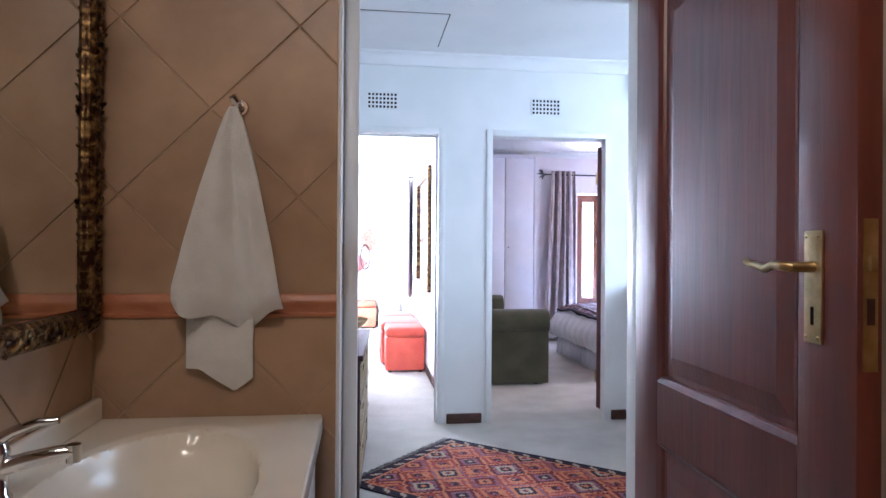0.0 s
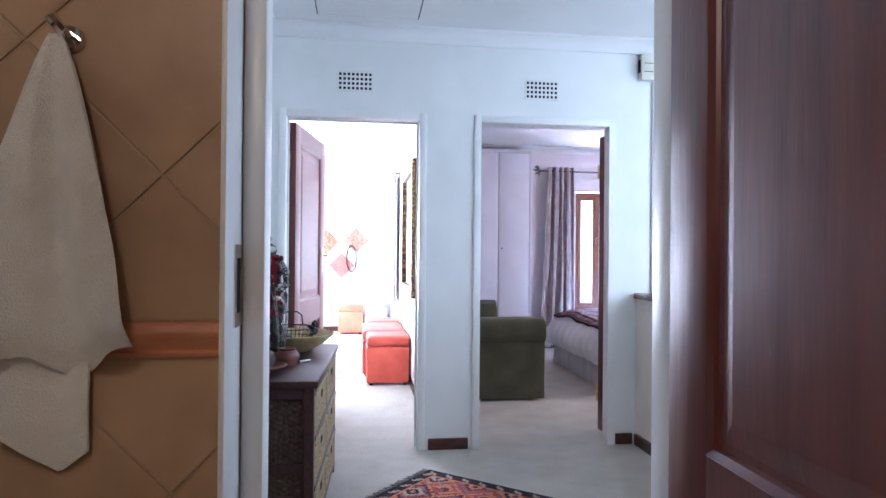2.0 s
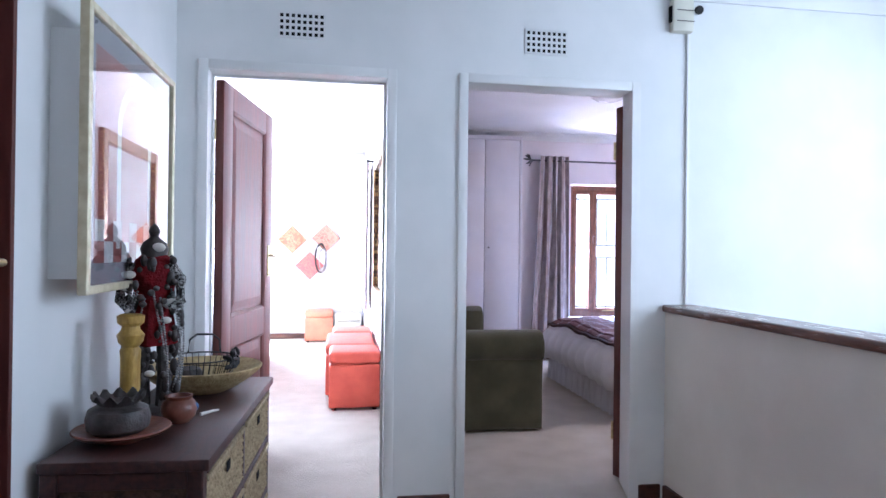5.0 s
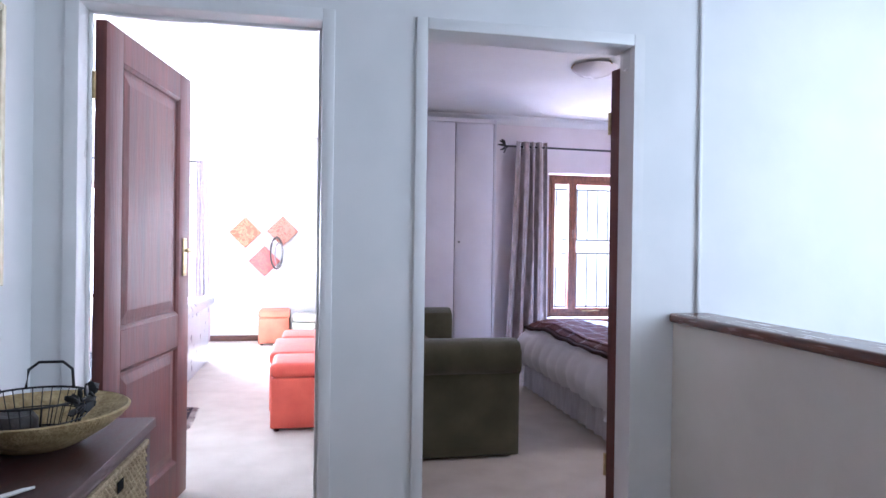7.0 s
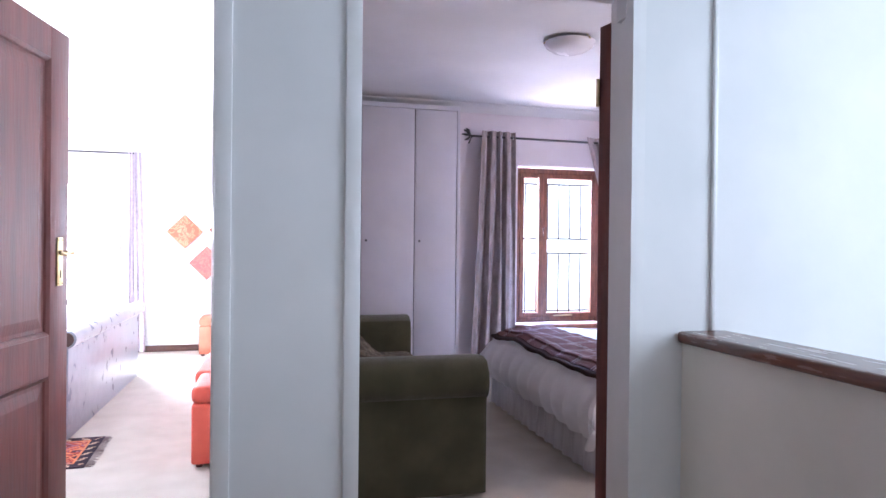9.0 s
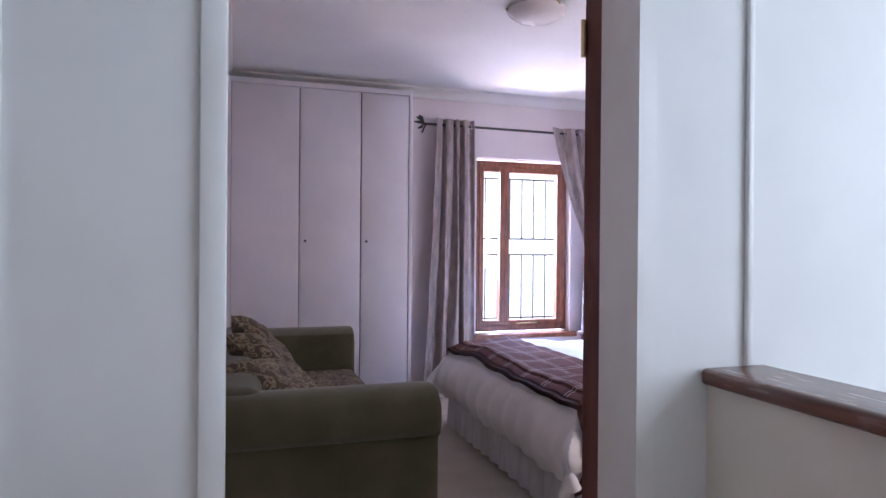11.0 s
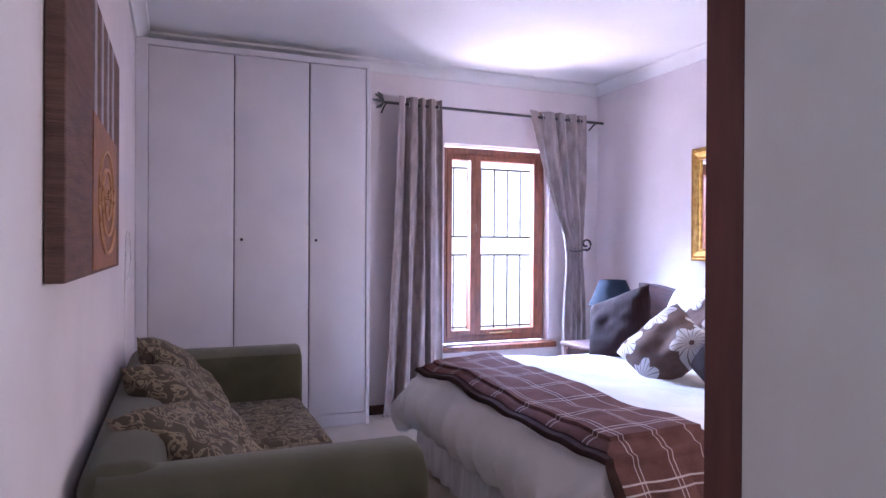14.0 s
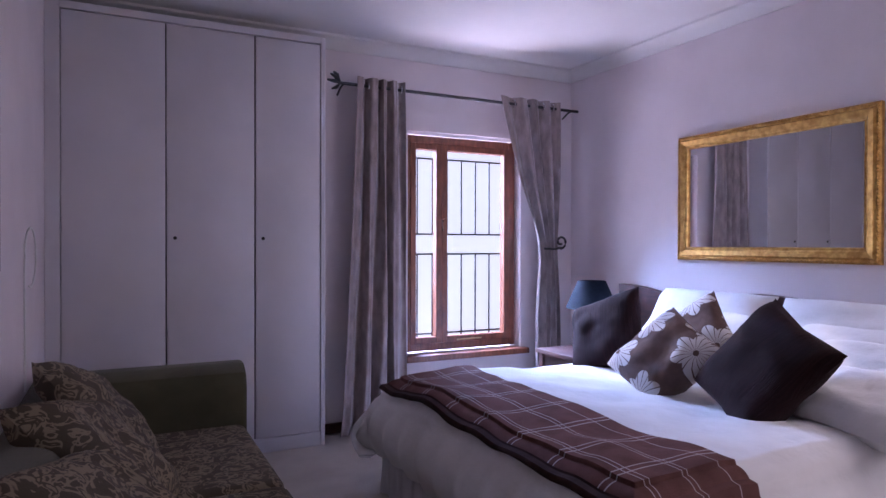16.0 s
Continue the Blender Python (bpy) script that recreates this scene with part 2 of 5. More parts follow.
def grid(name, fn, nu, nv, material, parent=None, thick=0.0, closed=False, smooth=True, loc=None):
    """A surface from fn(u, v), u and v from 0 to 1."""
    bm = bmesh.new()
    vs = [[bm.verts.new(fn(i / nu, j / nv)) for j in range(nv + 1)] for i in range(nu if closed else nu + 1)]
    for i in range(nu):
        for j in range(nv):
            k = (i + 1) % nu if closed else i + 1
            bm.faces.new((vs[i][j], vs[k][j], vs[k][j + 1], vs[i][j + 1]))
    if thick:
        bm.normal_update()
        faces, verts = bm.faces[:], bm.verts[:]
        rim = [e for e in bm.edges if e.is_boundary]
        twin = {v: bm.verts.new(v.co - v.normal * thick) for v in verts}
        for f in faces:
            bm.faces.new([twin[v] for v in reversed(f.verts)])
        for e in rim:
            p, q = e.verts
            bm.faces.new((p, q, twin[q], twin[p]))
        bmesh.ops.recalc_face_normals(bm, faces=bm.faces[:])
    return put(name, bm, material, parent, smooth, loc)


def lathe(name, profile, material, parent=None, n=28, at=(0, 0, 0), wobble=None):
    bm = bmesh.new()
    rings = []
    for k, (r, z) in enumerate(profile):
        ring = []
        for i in range(n):
            a = 2 * math.pi * i / n
            rr, zz = (r, z) if wobble is None else wobble(r, z, a, k)
            ring.append(bm.verts.new((at[0] + rr * math.cos(a), at[1] + rr * math.sin(a), at[2] + zz)))
        rings.append(ring)
    for a, b in zip(rings, rings[1:]):
        for i in range(n):
            bm.faces.new((a[i], a[(i + 1) % n], b[(i + 1) % n], b[i]))
    if profile[0][0] > 1e-5:
        bm.faces.new(rings[0][::-1])
    if profile[-1][0] > 1e-5:
        bm.faces.new(rings[-1])
    bmesh.ops.remove_doubles(bm, verts=bm.verts[:], dist=1e-5)
    return put(name, bm, material, parent, True)


def add_tube(bm, pts, r, n=8):
    pts = [Vector(p) for p in pts]
    rings = []
    up = Vector((0, 0, 1))
    for i, p in enumerate(pts):
        d = (pts[min(i + 1, len(pts) - 1)] - pts[max(i - 1, 0)]).normalized()
        a = d.cross(up if abs(d.dot(up)) < 0.95 else Vector((1, 0, 0))).normalized()
        b = d.cross(a)
        rr = r(i / max(1, len(pts) - 1)) if callable(r) else r
        rings.append([bm.verts.new(p + rr * (math.cos(2 * math.pi * k / n) * a + math.sin(2 * math.pi * k / n) * b)) for k in range(n)])
    for a, b in zip(rings, rings[1:]):
        for k in range(n):
            bm.faces.new((a[k], a[(k + 1) % n], b[(k + 1) % n], b[k]))
    bm.faces.new(rings[0])
    bm.faces.new(rings[-1][::-1])
    return bm


def tube(name, pts, r, material, parent=None, n=8):
    bm = add_tube(bmesh.new(), pts, r, n)
    bmesh.ops.recalc_face_normals(bm, faces=bm.faces[:])
    return put(name, bm, material, parent, True)


def empty(name, m=None, label="", category="", group="", kind=""):
    e = new(name)
    e.empty_display_size = 0.05
    if m is not None:
        e.matrix_basis = m
    return tagged(e, label, category, group, kind)


def structure(ob, label, category=""):
    return tagged(ob, label, category, "", "structure")


# ---- large structure ----
M_GLARE = bpy.data.materials.new("hazy_sky_glare")
M_GLARE.use_nodes = True
gb = M_GLARE.node_tree.nodes["Principled BSDF"]
gb.inputs["Base Color"].default_value, gb.inputs["Emission Color"].default_value, gb.inputs["Emission Strength"].default_value = (0.8, 0.8, 0.8, 1), (0.95, 0.97, 1.0, 1), 2.2
structure(box("backdrop", (-30, 20, -2.9), (35, 20.3, 4.5), M_GLARE), "bright hazy sky beyond the windows", "backdrop")
YB0, YB1 = 1.50, 1.68      # bathroom wall
YD0, YD1 = 4.388, 4.52    # wall with the two doors
XL = -0.42                 # hall, left wall
CEIL = 2.63
structure(box("floor", (-3.4, -1.6, -0.12), (1.968, 10.7, 0.0), M_CARPET), "cream fitted carpet through hall and bedrooms", "floor")
structure(box("floor_bedroom", (1.968, 4.535, -0.12), (4.6, 8.8, 0.0), M_CARPET), "cream fitted carpet in the bedroom", "floor")
structure(box("floor_stair_landing", (1.968, -1.6, -1.52), (3.7, 4.395, -1.4), M_CARPET), "lower stair landing with carpet", "floor")
structure(boxes("ceiling", [((-3.4, -1.6, CEIL), (4.6, 8.84, CEIL + 0.12)), ((-3.4, 8.84, CEIL), (0.84, 10.8, CEIL + 0.12))], M_CEIL), "white painted flat ceiling", "ceiling")

# bathroom wall, with its doorway
structure(boxes("wall_bathroom", [((-0.85, YB0, 0), (-0.066, YB1, CEIL)), ((0.85, YB0, 0), (3.7, YB1, CEIL)), ((-0.066, YB0, 2.07), (0.85, YB1, CEIL))], M_WALL), "white plastered wall round the bathroom doorway", "wall")
# wall with two doors
structure(boxes("wall_doors", [((-3.4, YD0, 0), (-0.322, YD1, CEIL)), ((0.583, YD0, 0), (0.888, YD1, CEIL)), ((1.86, YD0, -1.4), (4.6, 4.60, CEIL)), ((1.795, YD0, 2.0), (1.86, YD1, CEIL)), ((1.80, YD0, 0.0), (1.86, YD0 + 0.05, 2.0)),
                               ((-0.322, YD0, 2.09), (0.583, YD1, CEIL)), ((0.888, YD0, 2.09), (1.795, YD1, CEIL))], M_WALL), "white plastered wall with two bedroom doorways", "wall")
structure(boxes("wall_hall_side", [((XL - 0.12, YB1, 0), (XL, 2.04, CEIL)), ((XL - 0.12, 2.915, 0), (XL, YD0, CEIL)), ((XL - 0.12, 2.04, 2.05), (XL, 2.915, CEIL))], M_WALL), "white plastered hall wall behind the chest", "wall")
structure(boxes("wall_stairwell", [((3.6, -1.6, -1.4), (3.75, 2.0, CEIL)), ((3.6, 4.0, -1.4), (3.75, YD0, CEIL)), ((3.6, 2.0, -1.4), (3.75, 4.0, 0.85)), ((3.6, 2.0, 2.5), (3.75, 4.0, CEIL))], M_WALL), "white stairwell wall with a window opening", "wall")
structure(box("wall_stair_low", (1.972, YB1, -1.4), (2.01, YD0, -0.13), M_WALL), "white wall under the stair parapet", "wall")
# bathroom enclosure
structure(box("wall_bathroom_side", (-0.85, -1.6, 0), (-0.665, YB0, CEIL), M_GROUT), "tiled bathroom wall behind the vanity", "wall")
structure(box("wall_bathroom_right", (1.62, -1.6, 0), (1.75, YB0, CEIL), M_TILE), "tiled bathroom side wall", "wall")
structure(box("wall_bathroom_back", (-0.85, -1.72, 0), (1.75, -1.6, CEIL), M_TILE), "tiled bathroom back wall", "wall")
# bedroom and far room
structure(box("wall_between_rooms", (0.66, YD1, 0), (0.84, 10.7, CEIL), [M_BEDWALL]), "pale plastered wall between the bedrooms", "wall")
structure(boxes("wall_bedroom_head", [((4.42, YD1, 0), (4.6, 4.75, CEIL)), ((4.42, 5.65, 0), (4.6, 8.8, CEIL)), ((4.42, 4.75, 0), (4.6, 5.65, 0.6)), ((4.42, 4.75, 2.05), (4.6, 5.65, CEIL))], M_BEDWALL), "pale plastered wall behind the bed", "wall")
WY0, WY1 = 8.60, 8.82
structure(boxes("wall_bedroom_window", [((0.84, WY0, 0), (3.0, WY1, CEIL)), ((3.94, WY0, 0), (4.42, WY1, CEIL)), ((3.0, WY0, 0), (3.94, WY1, 0.47)), ((3.0, WY0, 2.06), (3.94, WY1, CEIL))], M_BEDWALL), "pale plastered wall round the bedroom window", "wall")
structure(boxes("wall_far_room", [((-3.4, 10.6, 0), (-2.6, 10.8, CEIL)), ((-0.98, 10.6, 0), (0.66, 10.8, CEIL)), ((-2.6, 10.6, 0), (-0.98, 10.8, 0.5)), ((-2.6, 10.6, 2.0), (-0.98, 10.8, CEIL))], M_WALL), "white far bedroom wall with a window", "wall")
structure(box("wall_far_room_side", (-3.4, YD1, 0), (-3.25, 10.6, CEIL), M_WALL), "white far bedroom side wall", "wall")
structure(box("wall_hall_back", (-0.85, YB1, 0), (XL - 0.12, YD0, CEIL), M_WALL), "white wall behind the closed hall door", "wall")
structure(box("ground", (-200, 8.9, -3.0), (200, 300, -2.9), M_GROUND), "pale sunlit paving outside the windows", "ground")


def cornice(name, pts):
    """Coved cornice along a run of wall corners; the room lies to the left of the way."""
    bm = bmesh.new()
    prof = [(0.0, -0.085), (0.012, -0.085), (0.016, -0.07), (0.03, -0.04), (0.055, -0.018), (0.075, -0.014), (0.08, 0.0)]
    for (x0, y0), (x1, y1) in zip(pts, pts[1:]):
        d = Vector((x1 - x0, y1 - y0)).normalized()
        nx, ny = -d.y, d.x
        a = [bm.verts.new((x0 + nx * o, y0 + ny * o, CEIL - 0.001 + z)) for o, z in prof]
        b = [bm.verts.new((x1 + nx * o, y1 + ny * o, CEIL - 0.001 + z)) for o, z in prof]
        for i in range(len(prof) - 1):
            bm.faces.new((a[i], b[i], b[i + 1], a[i + 1]))
    return structure(put(name, bm, M_CEIL, None, True), "white coved plaster cornice", "cornice")


cornice("trim_hall_cornice", [(XL + 0.001, YD0 - 0.001), (XL + 0.001, YB1 + 0.001)])
cornice("trim_hall_cornice_doors", [(3.59, YD0 - 0.001), (XL + 0.001, YD0 - 0.001)])
cornice("trim_bedroom_cornice", [(4.419, YD1 + 0.01), (4.419, 8.599), (0.841, 8.599), (0.841, YD1 + 0.01)])


def skirting(name, x0, y0, x1, y1, off=0.014):
    return structure(box(name, (min(x0, x1) - (off if x0 == x1 else 0), min(y0, y1) - (off if y0 == y1 else 0), 0.001), (max(x0, x1) + (off if x0 == x1 else 0), max(y0, y1) + (off if y0 == y1 else 0), 0.072), M_SKIRT, None, 0.006, 2), "dark stained wooden skirting board", "skirting")


skirting("baseboard_piers", 0.606, YD0, 0.860, YD0)
skirting("baseboard_pier_right", 1.83, YD0, 1.945, YD0)
skirting("baseboard_half_wall", 1.962, YB1, 1.962, YD0 - 0.02)
skirting("baseboard_far_room", -3.2, 10.6, 0.64, 10.6)
skirting("baseboard_far_side", 0.66, YD1 + 0.02, 0.66, 10.58)
skirting("baseboard_bedroom", 2.33, 8.60, 4.40, 8.60)

# parapet over the stairs
par = empty("half_wall", None, "white plastered stair parapet with polished dark wood coping", "half wall", "", "structure")
box("body", (1.968, YB1, -0.13), (2.09, YD0, 0.945), M_PARAPET, par)
box("coping", (1.946, YB1, 0.947), (2.125, YD0 - 0.001, 0.985), M_COPE, par, 0.012, 3, True)


# ---- doors ----
def casing(name, x0, x1, y0, y1, z1, proud=0.012, splay=None):
    """Steel door lining with slim lips round an opening, reveal included."""
    e = empty(name, None, "white gloss painted door frame", "door frame", "", "structure")
    t = 0.045
    for nm, lo, hi in (("jamb", (x0 - t, y0 - proud, 0), (x0, y1 + proud, z1 + t)), ("jamb", (x1, y0 - proud, 0), (x1 + t, y1 + proud, z1 + t)), ("head", (x0, y0 - proud, z1), (x1, y1 + proud, z1 + t))):
        if splay and lo[0] == x1:
            bm = bmesh.new()
            rows = [[bm.verts.new((x, y, z)) for x, y in ((x1, y0 - proud), splay[0], splay[1], (x1 + t, y0 - proud))] for z in (0, z1 + t)]
            for k in range(4):
                bm.faces.new((rows[0][k], rows[0][(k + 1) % 4], rows[1][(k + 1) % 4], rows[1][k]))
            bm.faces.new(rows[1])
            bmesh.ops.recalc_face_normals(bm, faces=bm.faces[:])
            put(nm, bm, M_GLOSS, e)
            continue
        box(nm, lo, hi, M_GLOSS, e, 0.004, 2, True)
    if splay:
        return e
    for nm, lo, hi in (("stop", (x0, y0 + 0.08, 0), (x0 + 0.012, y1 - 0.045, z1)), ("stop", (x1 - 0.012, y0 + 0.08, 0), (x1, y1 - 0.045, z1)), ("stop", (x0 + 0.012, y0 + 0.08, z1 - 0.012), (x1 - 0.012, y1 - 0.045, z1))):
        box(nm, lo, hi, M_GLOSS, e, 0.003, 2, True)
    return e


casing("door_frame_far_room", -0.278, 0.538, YD0, YD1, 2.064)
bf = casing("door_frame_bedroom", 0.930, 1.774, YD0, YD1, 2.064, splay=((1.846, 4.648), (1.890, 4.648)))
fr = empty("door_frame_bathroom", None, "white gloss painted bathroom door frame", "door frame", "", "structure")
for nm, lo, hi in (("jamb", (-0.0655, 1.462, 0), (-0.055, 1.692, 2.075)), ("jamb", (0.826, 1.492, 0), (0.855, 1.692, 2.075)), ("head", (-0.055, 1.462, 2.03), (0.826, 1.692, 2.075)),
                   ("stop", (-0.0545, 1.61, 0), (-0.012, 1.692, 2.03)), ("stop", (0.803, 1.61, 0), (0.8255, 1.692, 2.03)), ("stop", (-0.012, 1.61, 1.99), (0.803, 1.692, 2.03))):
    box(nm, lo, hi, M_GLOSS, fr, 0.004, 2, True)
strike = empty("strike_plate", None, "dark metal strike plate in the bathroom door jamb", "strike plate")
boxes("plate", [((-0.055, 1.535, 1.10), (-0.0525, 1.605, 1.125)), ((-0.055, 1.535, 1.225), (-0.0525, 1.605, 1.25)), ((-0.055, 1.535, 1.125), (-0.0525, 1.552, 1.225)), ((-0.055, 1.588, 1.125), (-0.0525, 1.605, 1.225))], M_CHROME, strike)
box("slot", (-0.055, 1.552, 1.125), (-0.0543, 1.588, 1.225), M_BLACK, strike)


def panel_door(m, label, w=0.79, h=2.0, t=0.042, handle=True, lock_edge=True, flip=1, inset=0.07, wood=M_MAHOG):
    """Two-panel hardwood door; hinge at the origin, leaf along +x, thickness along y."""
    e = empty("door", m, label, "door")
    st, top, mid, bot = 0.138, 0.12, 0.155, 0.18
    z_lock, PI0 = 0.735, inset
    box("stile", (0, -t / 2, 0), (st, t / 2, h), wood, e, 0.003, 2, True)
    box("stile", (w - st, -t / 2, 0), (w, t / 2, h), wood, e, 0.003, 2, True)
    for z0, z1 in ((0, bot), (z_lock, z_lock + mid), (h - top, h)):
        box("rail", (st, -t / 2 + 0.0005, z0), (w - st, t / 2 - 0.0005, z1), wood, e, 0.002, 1, True)
    for z0, z1 in ((bot, z_lock), (z_lock + mid, h - top)):
        bm = bmesh.new()
        x0, x1 = st, w - st
        for s in (-1, 1):
            loops = []
            for ins, dep in ((0.0, 0.021), (0.012, 0.013), (0.016, 0.006), (0.03, 0.006), (0.07, 0.014), (0.075, 0.014)):
                loops.append([bm.verts.new(p) for p in ((x0 + ins, s * dep, z0 + ins), (x1 - ins, s * dep, z0 + ins), (x1 - ins, s * dep, z1 - ins), (x0 + ins, s * dep, z1 - ins))])
            for a, b in zip(loops, loops[1:]):
                for i in range(4):
                    bm.faces.new((a[i], a[(i + 1) % 4], b[(i + 1) % 4], b[i]))
            bm.faces.new(loops[-1])
        bmesh.ops.recalc_face_normals(bm, faces=bm.faces[:])
        put("panel", bm, wood, e)
    for z in (0.2, 1.75):
        tube("hinge", [(-0.006, flip * t / 2, z), (-0.006, flip * t / 2, z + 0.1)], 0.007, M_BRASS, e)
    if handle:
        for s in (-1, 1):
            y = s * t / 2
            bm = add_box(bmesh.new(), (w - PI0 - 0.022, min(y, y + s * 0.006), 1.07), (w - PI0 + 0.021, max(y, y + s * 0.006), 1.255), 0.003, 2)
            for zz in (1.08, 1.245):
                for xx in (w - PI0 - 0.015, w - PI0 + 0.014):
                    bmesh.ops.create_uvsphere(bm, u_segments=8, v_segments=5, radius=0.0035, matrix=Matrix.Translation((xx, y + s * 0.006, zz)))
            pl = put("handle_plate", bm, M_BRASS, e, True)
            pts = [(w - PI0, y + s * 0.004, 1.195), (w - PI0, y + s * 0.045, 1.195), (w - PI0 - 0.007, y + s * 0.052, 1.196), (w - PI0 - 0.032, y + s * 0.053, 1.198), (w - PI0 - 0.057, y + s * 0.053, 1.19), (w - PI0 - 0.082, y + s * 0.053, 1.196), (w - PI0 - 0.102, y + s * 0.054, 1.197), (w - PI0 - 0.110, y + s * 0.055, 1.203)]
            tube("lever", pts, lambda q: 0.0095 - 0.004 * q, M_BRASS, e, 10)
            box("keyhole", (w - PI0 - 0.004, y + s * 0.0055 if s > 0 else y - 0.0068, 1.10), (w - PI0 + 0.004, y + s * 0.0068 if s > 0 else y - 0.0055, 1.13), M_BLACK, e, 0.001)
    if lock_edge:
        boxes("latch_plate", [((w, -0.012, 1.04), (w + 0.0015, 0.012, 1.27))], M_BRASS, e)
        box("latch_bolt", (w + 0.001, -0.007, 1.19), (w + 0.009, 0.007, 1.215), M_BRASS, e, 0.002)
        box("lock_bolt", (w + 0.001, -0.006, 1.11), (w + 0.003, 0.006, 1.15), M_DARKW, e)
    return e


panel_door(pose(0.772, 1.507, 0.012, 0, 0, -91.2), "open mahogany panelled bathroom door with brass handle", w=0.83, inset=0.092, wood=M_MAHOGB)
panel_door(pose(-0.252, 4.525, 0.012, 0, 0, 81.0), "open mahogany panelled far bedroom door, brass handle", w=0.88, h=2.04)
panel_door(pose(1.842, 4.682, 0.012, 0, 0, 12), "mahogany bedroom door folded back into the room", w=0.79, h=2.04, t=0.062)
e = panel_door(pose(XL - 0.045, 2.13, 0.012, 0, 0, 90), "closed mahogany panelled door in the hall wall", w=0.765, lock_edge=False)
structure(boxes("trim_hall_door_frame", [((XL - 0.1, 2.04, 0), (XL + 0.006, 2.125, 2.05)), ((XL - 0.1, 2.898, 0), (XL + 0.006, 2.915, 2.05)), ((XL - 0.1, 2.04, 2.02), (XL + 0.005, 2.898, 2.05))], M_MAHOG, None, 0.001), "mahogany frame of the closed hall door", "door frame")


# ---- hall ----
def air_vent(m):
    e = empty("air_vent", m, "white louvre brick vent with small square holes", "vent", "wall vents above the doors")
    bm = bmesh.new()
    nx, nz, w, h = 8, 4, 0.21, 0.115
    px, pz = w / nx, h / nz
    for i in range(nx + 1):
        add_box(bm, (-w / 2 + i * px - 0.0055, -0.006, -h / 2 - 0.006), (-w / 2 + i * px + 0.0055, 0.0, h / 2 + 0.006))
    for k in range(nz + 1):
        add_box(bm, (-w / 2, -0.0055, -h / 2 + k * pz - 0.006), (w / 2, -0.0005, -h / 2 + k * pz + 0.006))
    put("grille", bm, M_WALL, e)
    box("duct", (-w / 2, -0.002, -h / 2), (w / 2, -0.0006, h / 2), M_BLACK, e)
    return e


v = air_vent(pose(0.136, YD0, 2.291))
copy_thing(v, pose(1.322, YD0, 2.284))

hatch = empty("ceiling_hatch", None, "white painted ceiling access hatch", "hatch")
hx0, hx1, hy0, hy1 = -0.09, 0.51, 3.58, 4.20
box("panel", (hx0 + 0.01, hy0 + 0.01, CEIL - 0.006), (hx1 - 0.01, hy1 - 0.01, CEIL - 0.001), M_CEIL, hatch, 0.002)
boxes("gap", [((hx0, hy0, CEIL - 0.002), (hx1, hy0 + 0.007, CEIL - 0.0005)), ((hx0, hy1 - 0.007, CEIL - 0.002), (hx1, hy1, CEIL - 0.0005)), ((hx0, hy0 + 0.007, CEIL - 0.002), (hx0 + 0.007, hy1 - 0.007, CEIL - 0.0005)), ((hx1 - 0.007, hy0 + 0.007, CEIL - 0.002), (hx1, hy1 - 0.007, CEIL - 0.0005))], M_CLAY, hatch)

al = empty("alarm_box", None, "cream plastic alarm box high on the wall", "alarm box")
box("body", (1.972, YD0 - 0.05, 2.37), (2.084, YD0 - 0.001, 2.537), M_CREAMP, al, 0.008, 2, True)
for z in (2.42, 2.475):
    box("groove", (1.990, YD0 - 0.052, z), (2.083, YD0 - 0.0495, z + 0.004), M_CLAY, al)
box("side_clip", (1.965, YD0 - 0.035, 2.42), (1.9725, YD0 - 0.01, 2.50), M_BLACK, al)
sp = empty("sensor_knob", None, "small black round sensor on the wall", "sensor")
lathe("knob", [(0.0, 0.03), (0.017, 0.028), (0.022, 0.02), (0.022, 0.008), (0.012, 0.0)], M_IRON, sp, 16)
sp.matrix_basis = pose(2.13, YD0, 2.497, 90)
con = empty("cable_conduit", None, "thin white cable conduit down to the coping", "conduit")
box("pipe", (2.067, YD0 - 0.014, 0.986), (2.083, YD0 - 0.0005, 2.369), M_GLOSS, con, 0.004, 2, True)

# framed print
pic = empty("framed_print", pose(XL, 0, 0), "glazed print in a pale gilt frame, arched red doorway", "picture")
P0, P1, Q0, Q1 = 3.06, 3.92, 1.12, 1.88
M_PALEGILT = mat("pale_gilt", (0.62, 0.55, 0.36), (0.75, 0.69, 0.50), 0.4, 30.0, bump=0.1, metal=0.3)
boxes("frame", [((0.085, P0, Q0), (0.112, P0 + 0.022, Q1)), ((0.085, P1 - 0.022, Q0), (0.112, P1, Q1)), ((0.085, P0 + 0.022, Q0), (0.112, P1 - 0.022, Q0 + 0.022)), ((0.085, P0 + 0.022, Q1 - 0.022), (0.112, P1 - 0.022, Q1))], M_PALEGILT, pic, 0.003)
box("backing", (0.0005, P0 + 0.04, Q0 + 0.04), (0.085, P1 - 0.04, Q1 - 0.07), M_WALL, pic)
box("mount", (0.086, P0 + 0.02, Q0 + 0.02), (0.092, P1 - 0.02, Q1 - 0.02), mat("grey_mount", (0.30, 0.30, 0.33), (0.36, 0.36, 0.38), 0.8, bump=0), pic)
M_PRINTR = mat("print_red_wall", (0.33, 0.10, 0.09), (0.42, 0.15, 0.13), 0.8, 7.0, bump=0)
M_PRINTW = mat("print_white", (0.65, 0.63, 0.62), (0.75, 0.74, 0.73), 0.8, 9.0, bump=0)
box("print", (0.092, P0 + 0.09, Q0 + 0.08), (0.0935, P1 - 0.09, Q1 - 0.09), M_PRINTR, pic)
bm = bmesh.new()
yc, ra, rb, zc = (P0 + P1) / 2, 0.17, 0.135, Q0 + 0.46
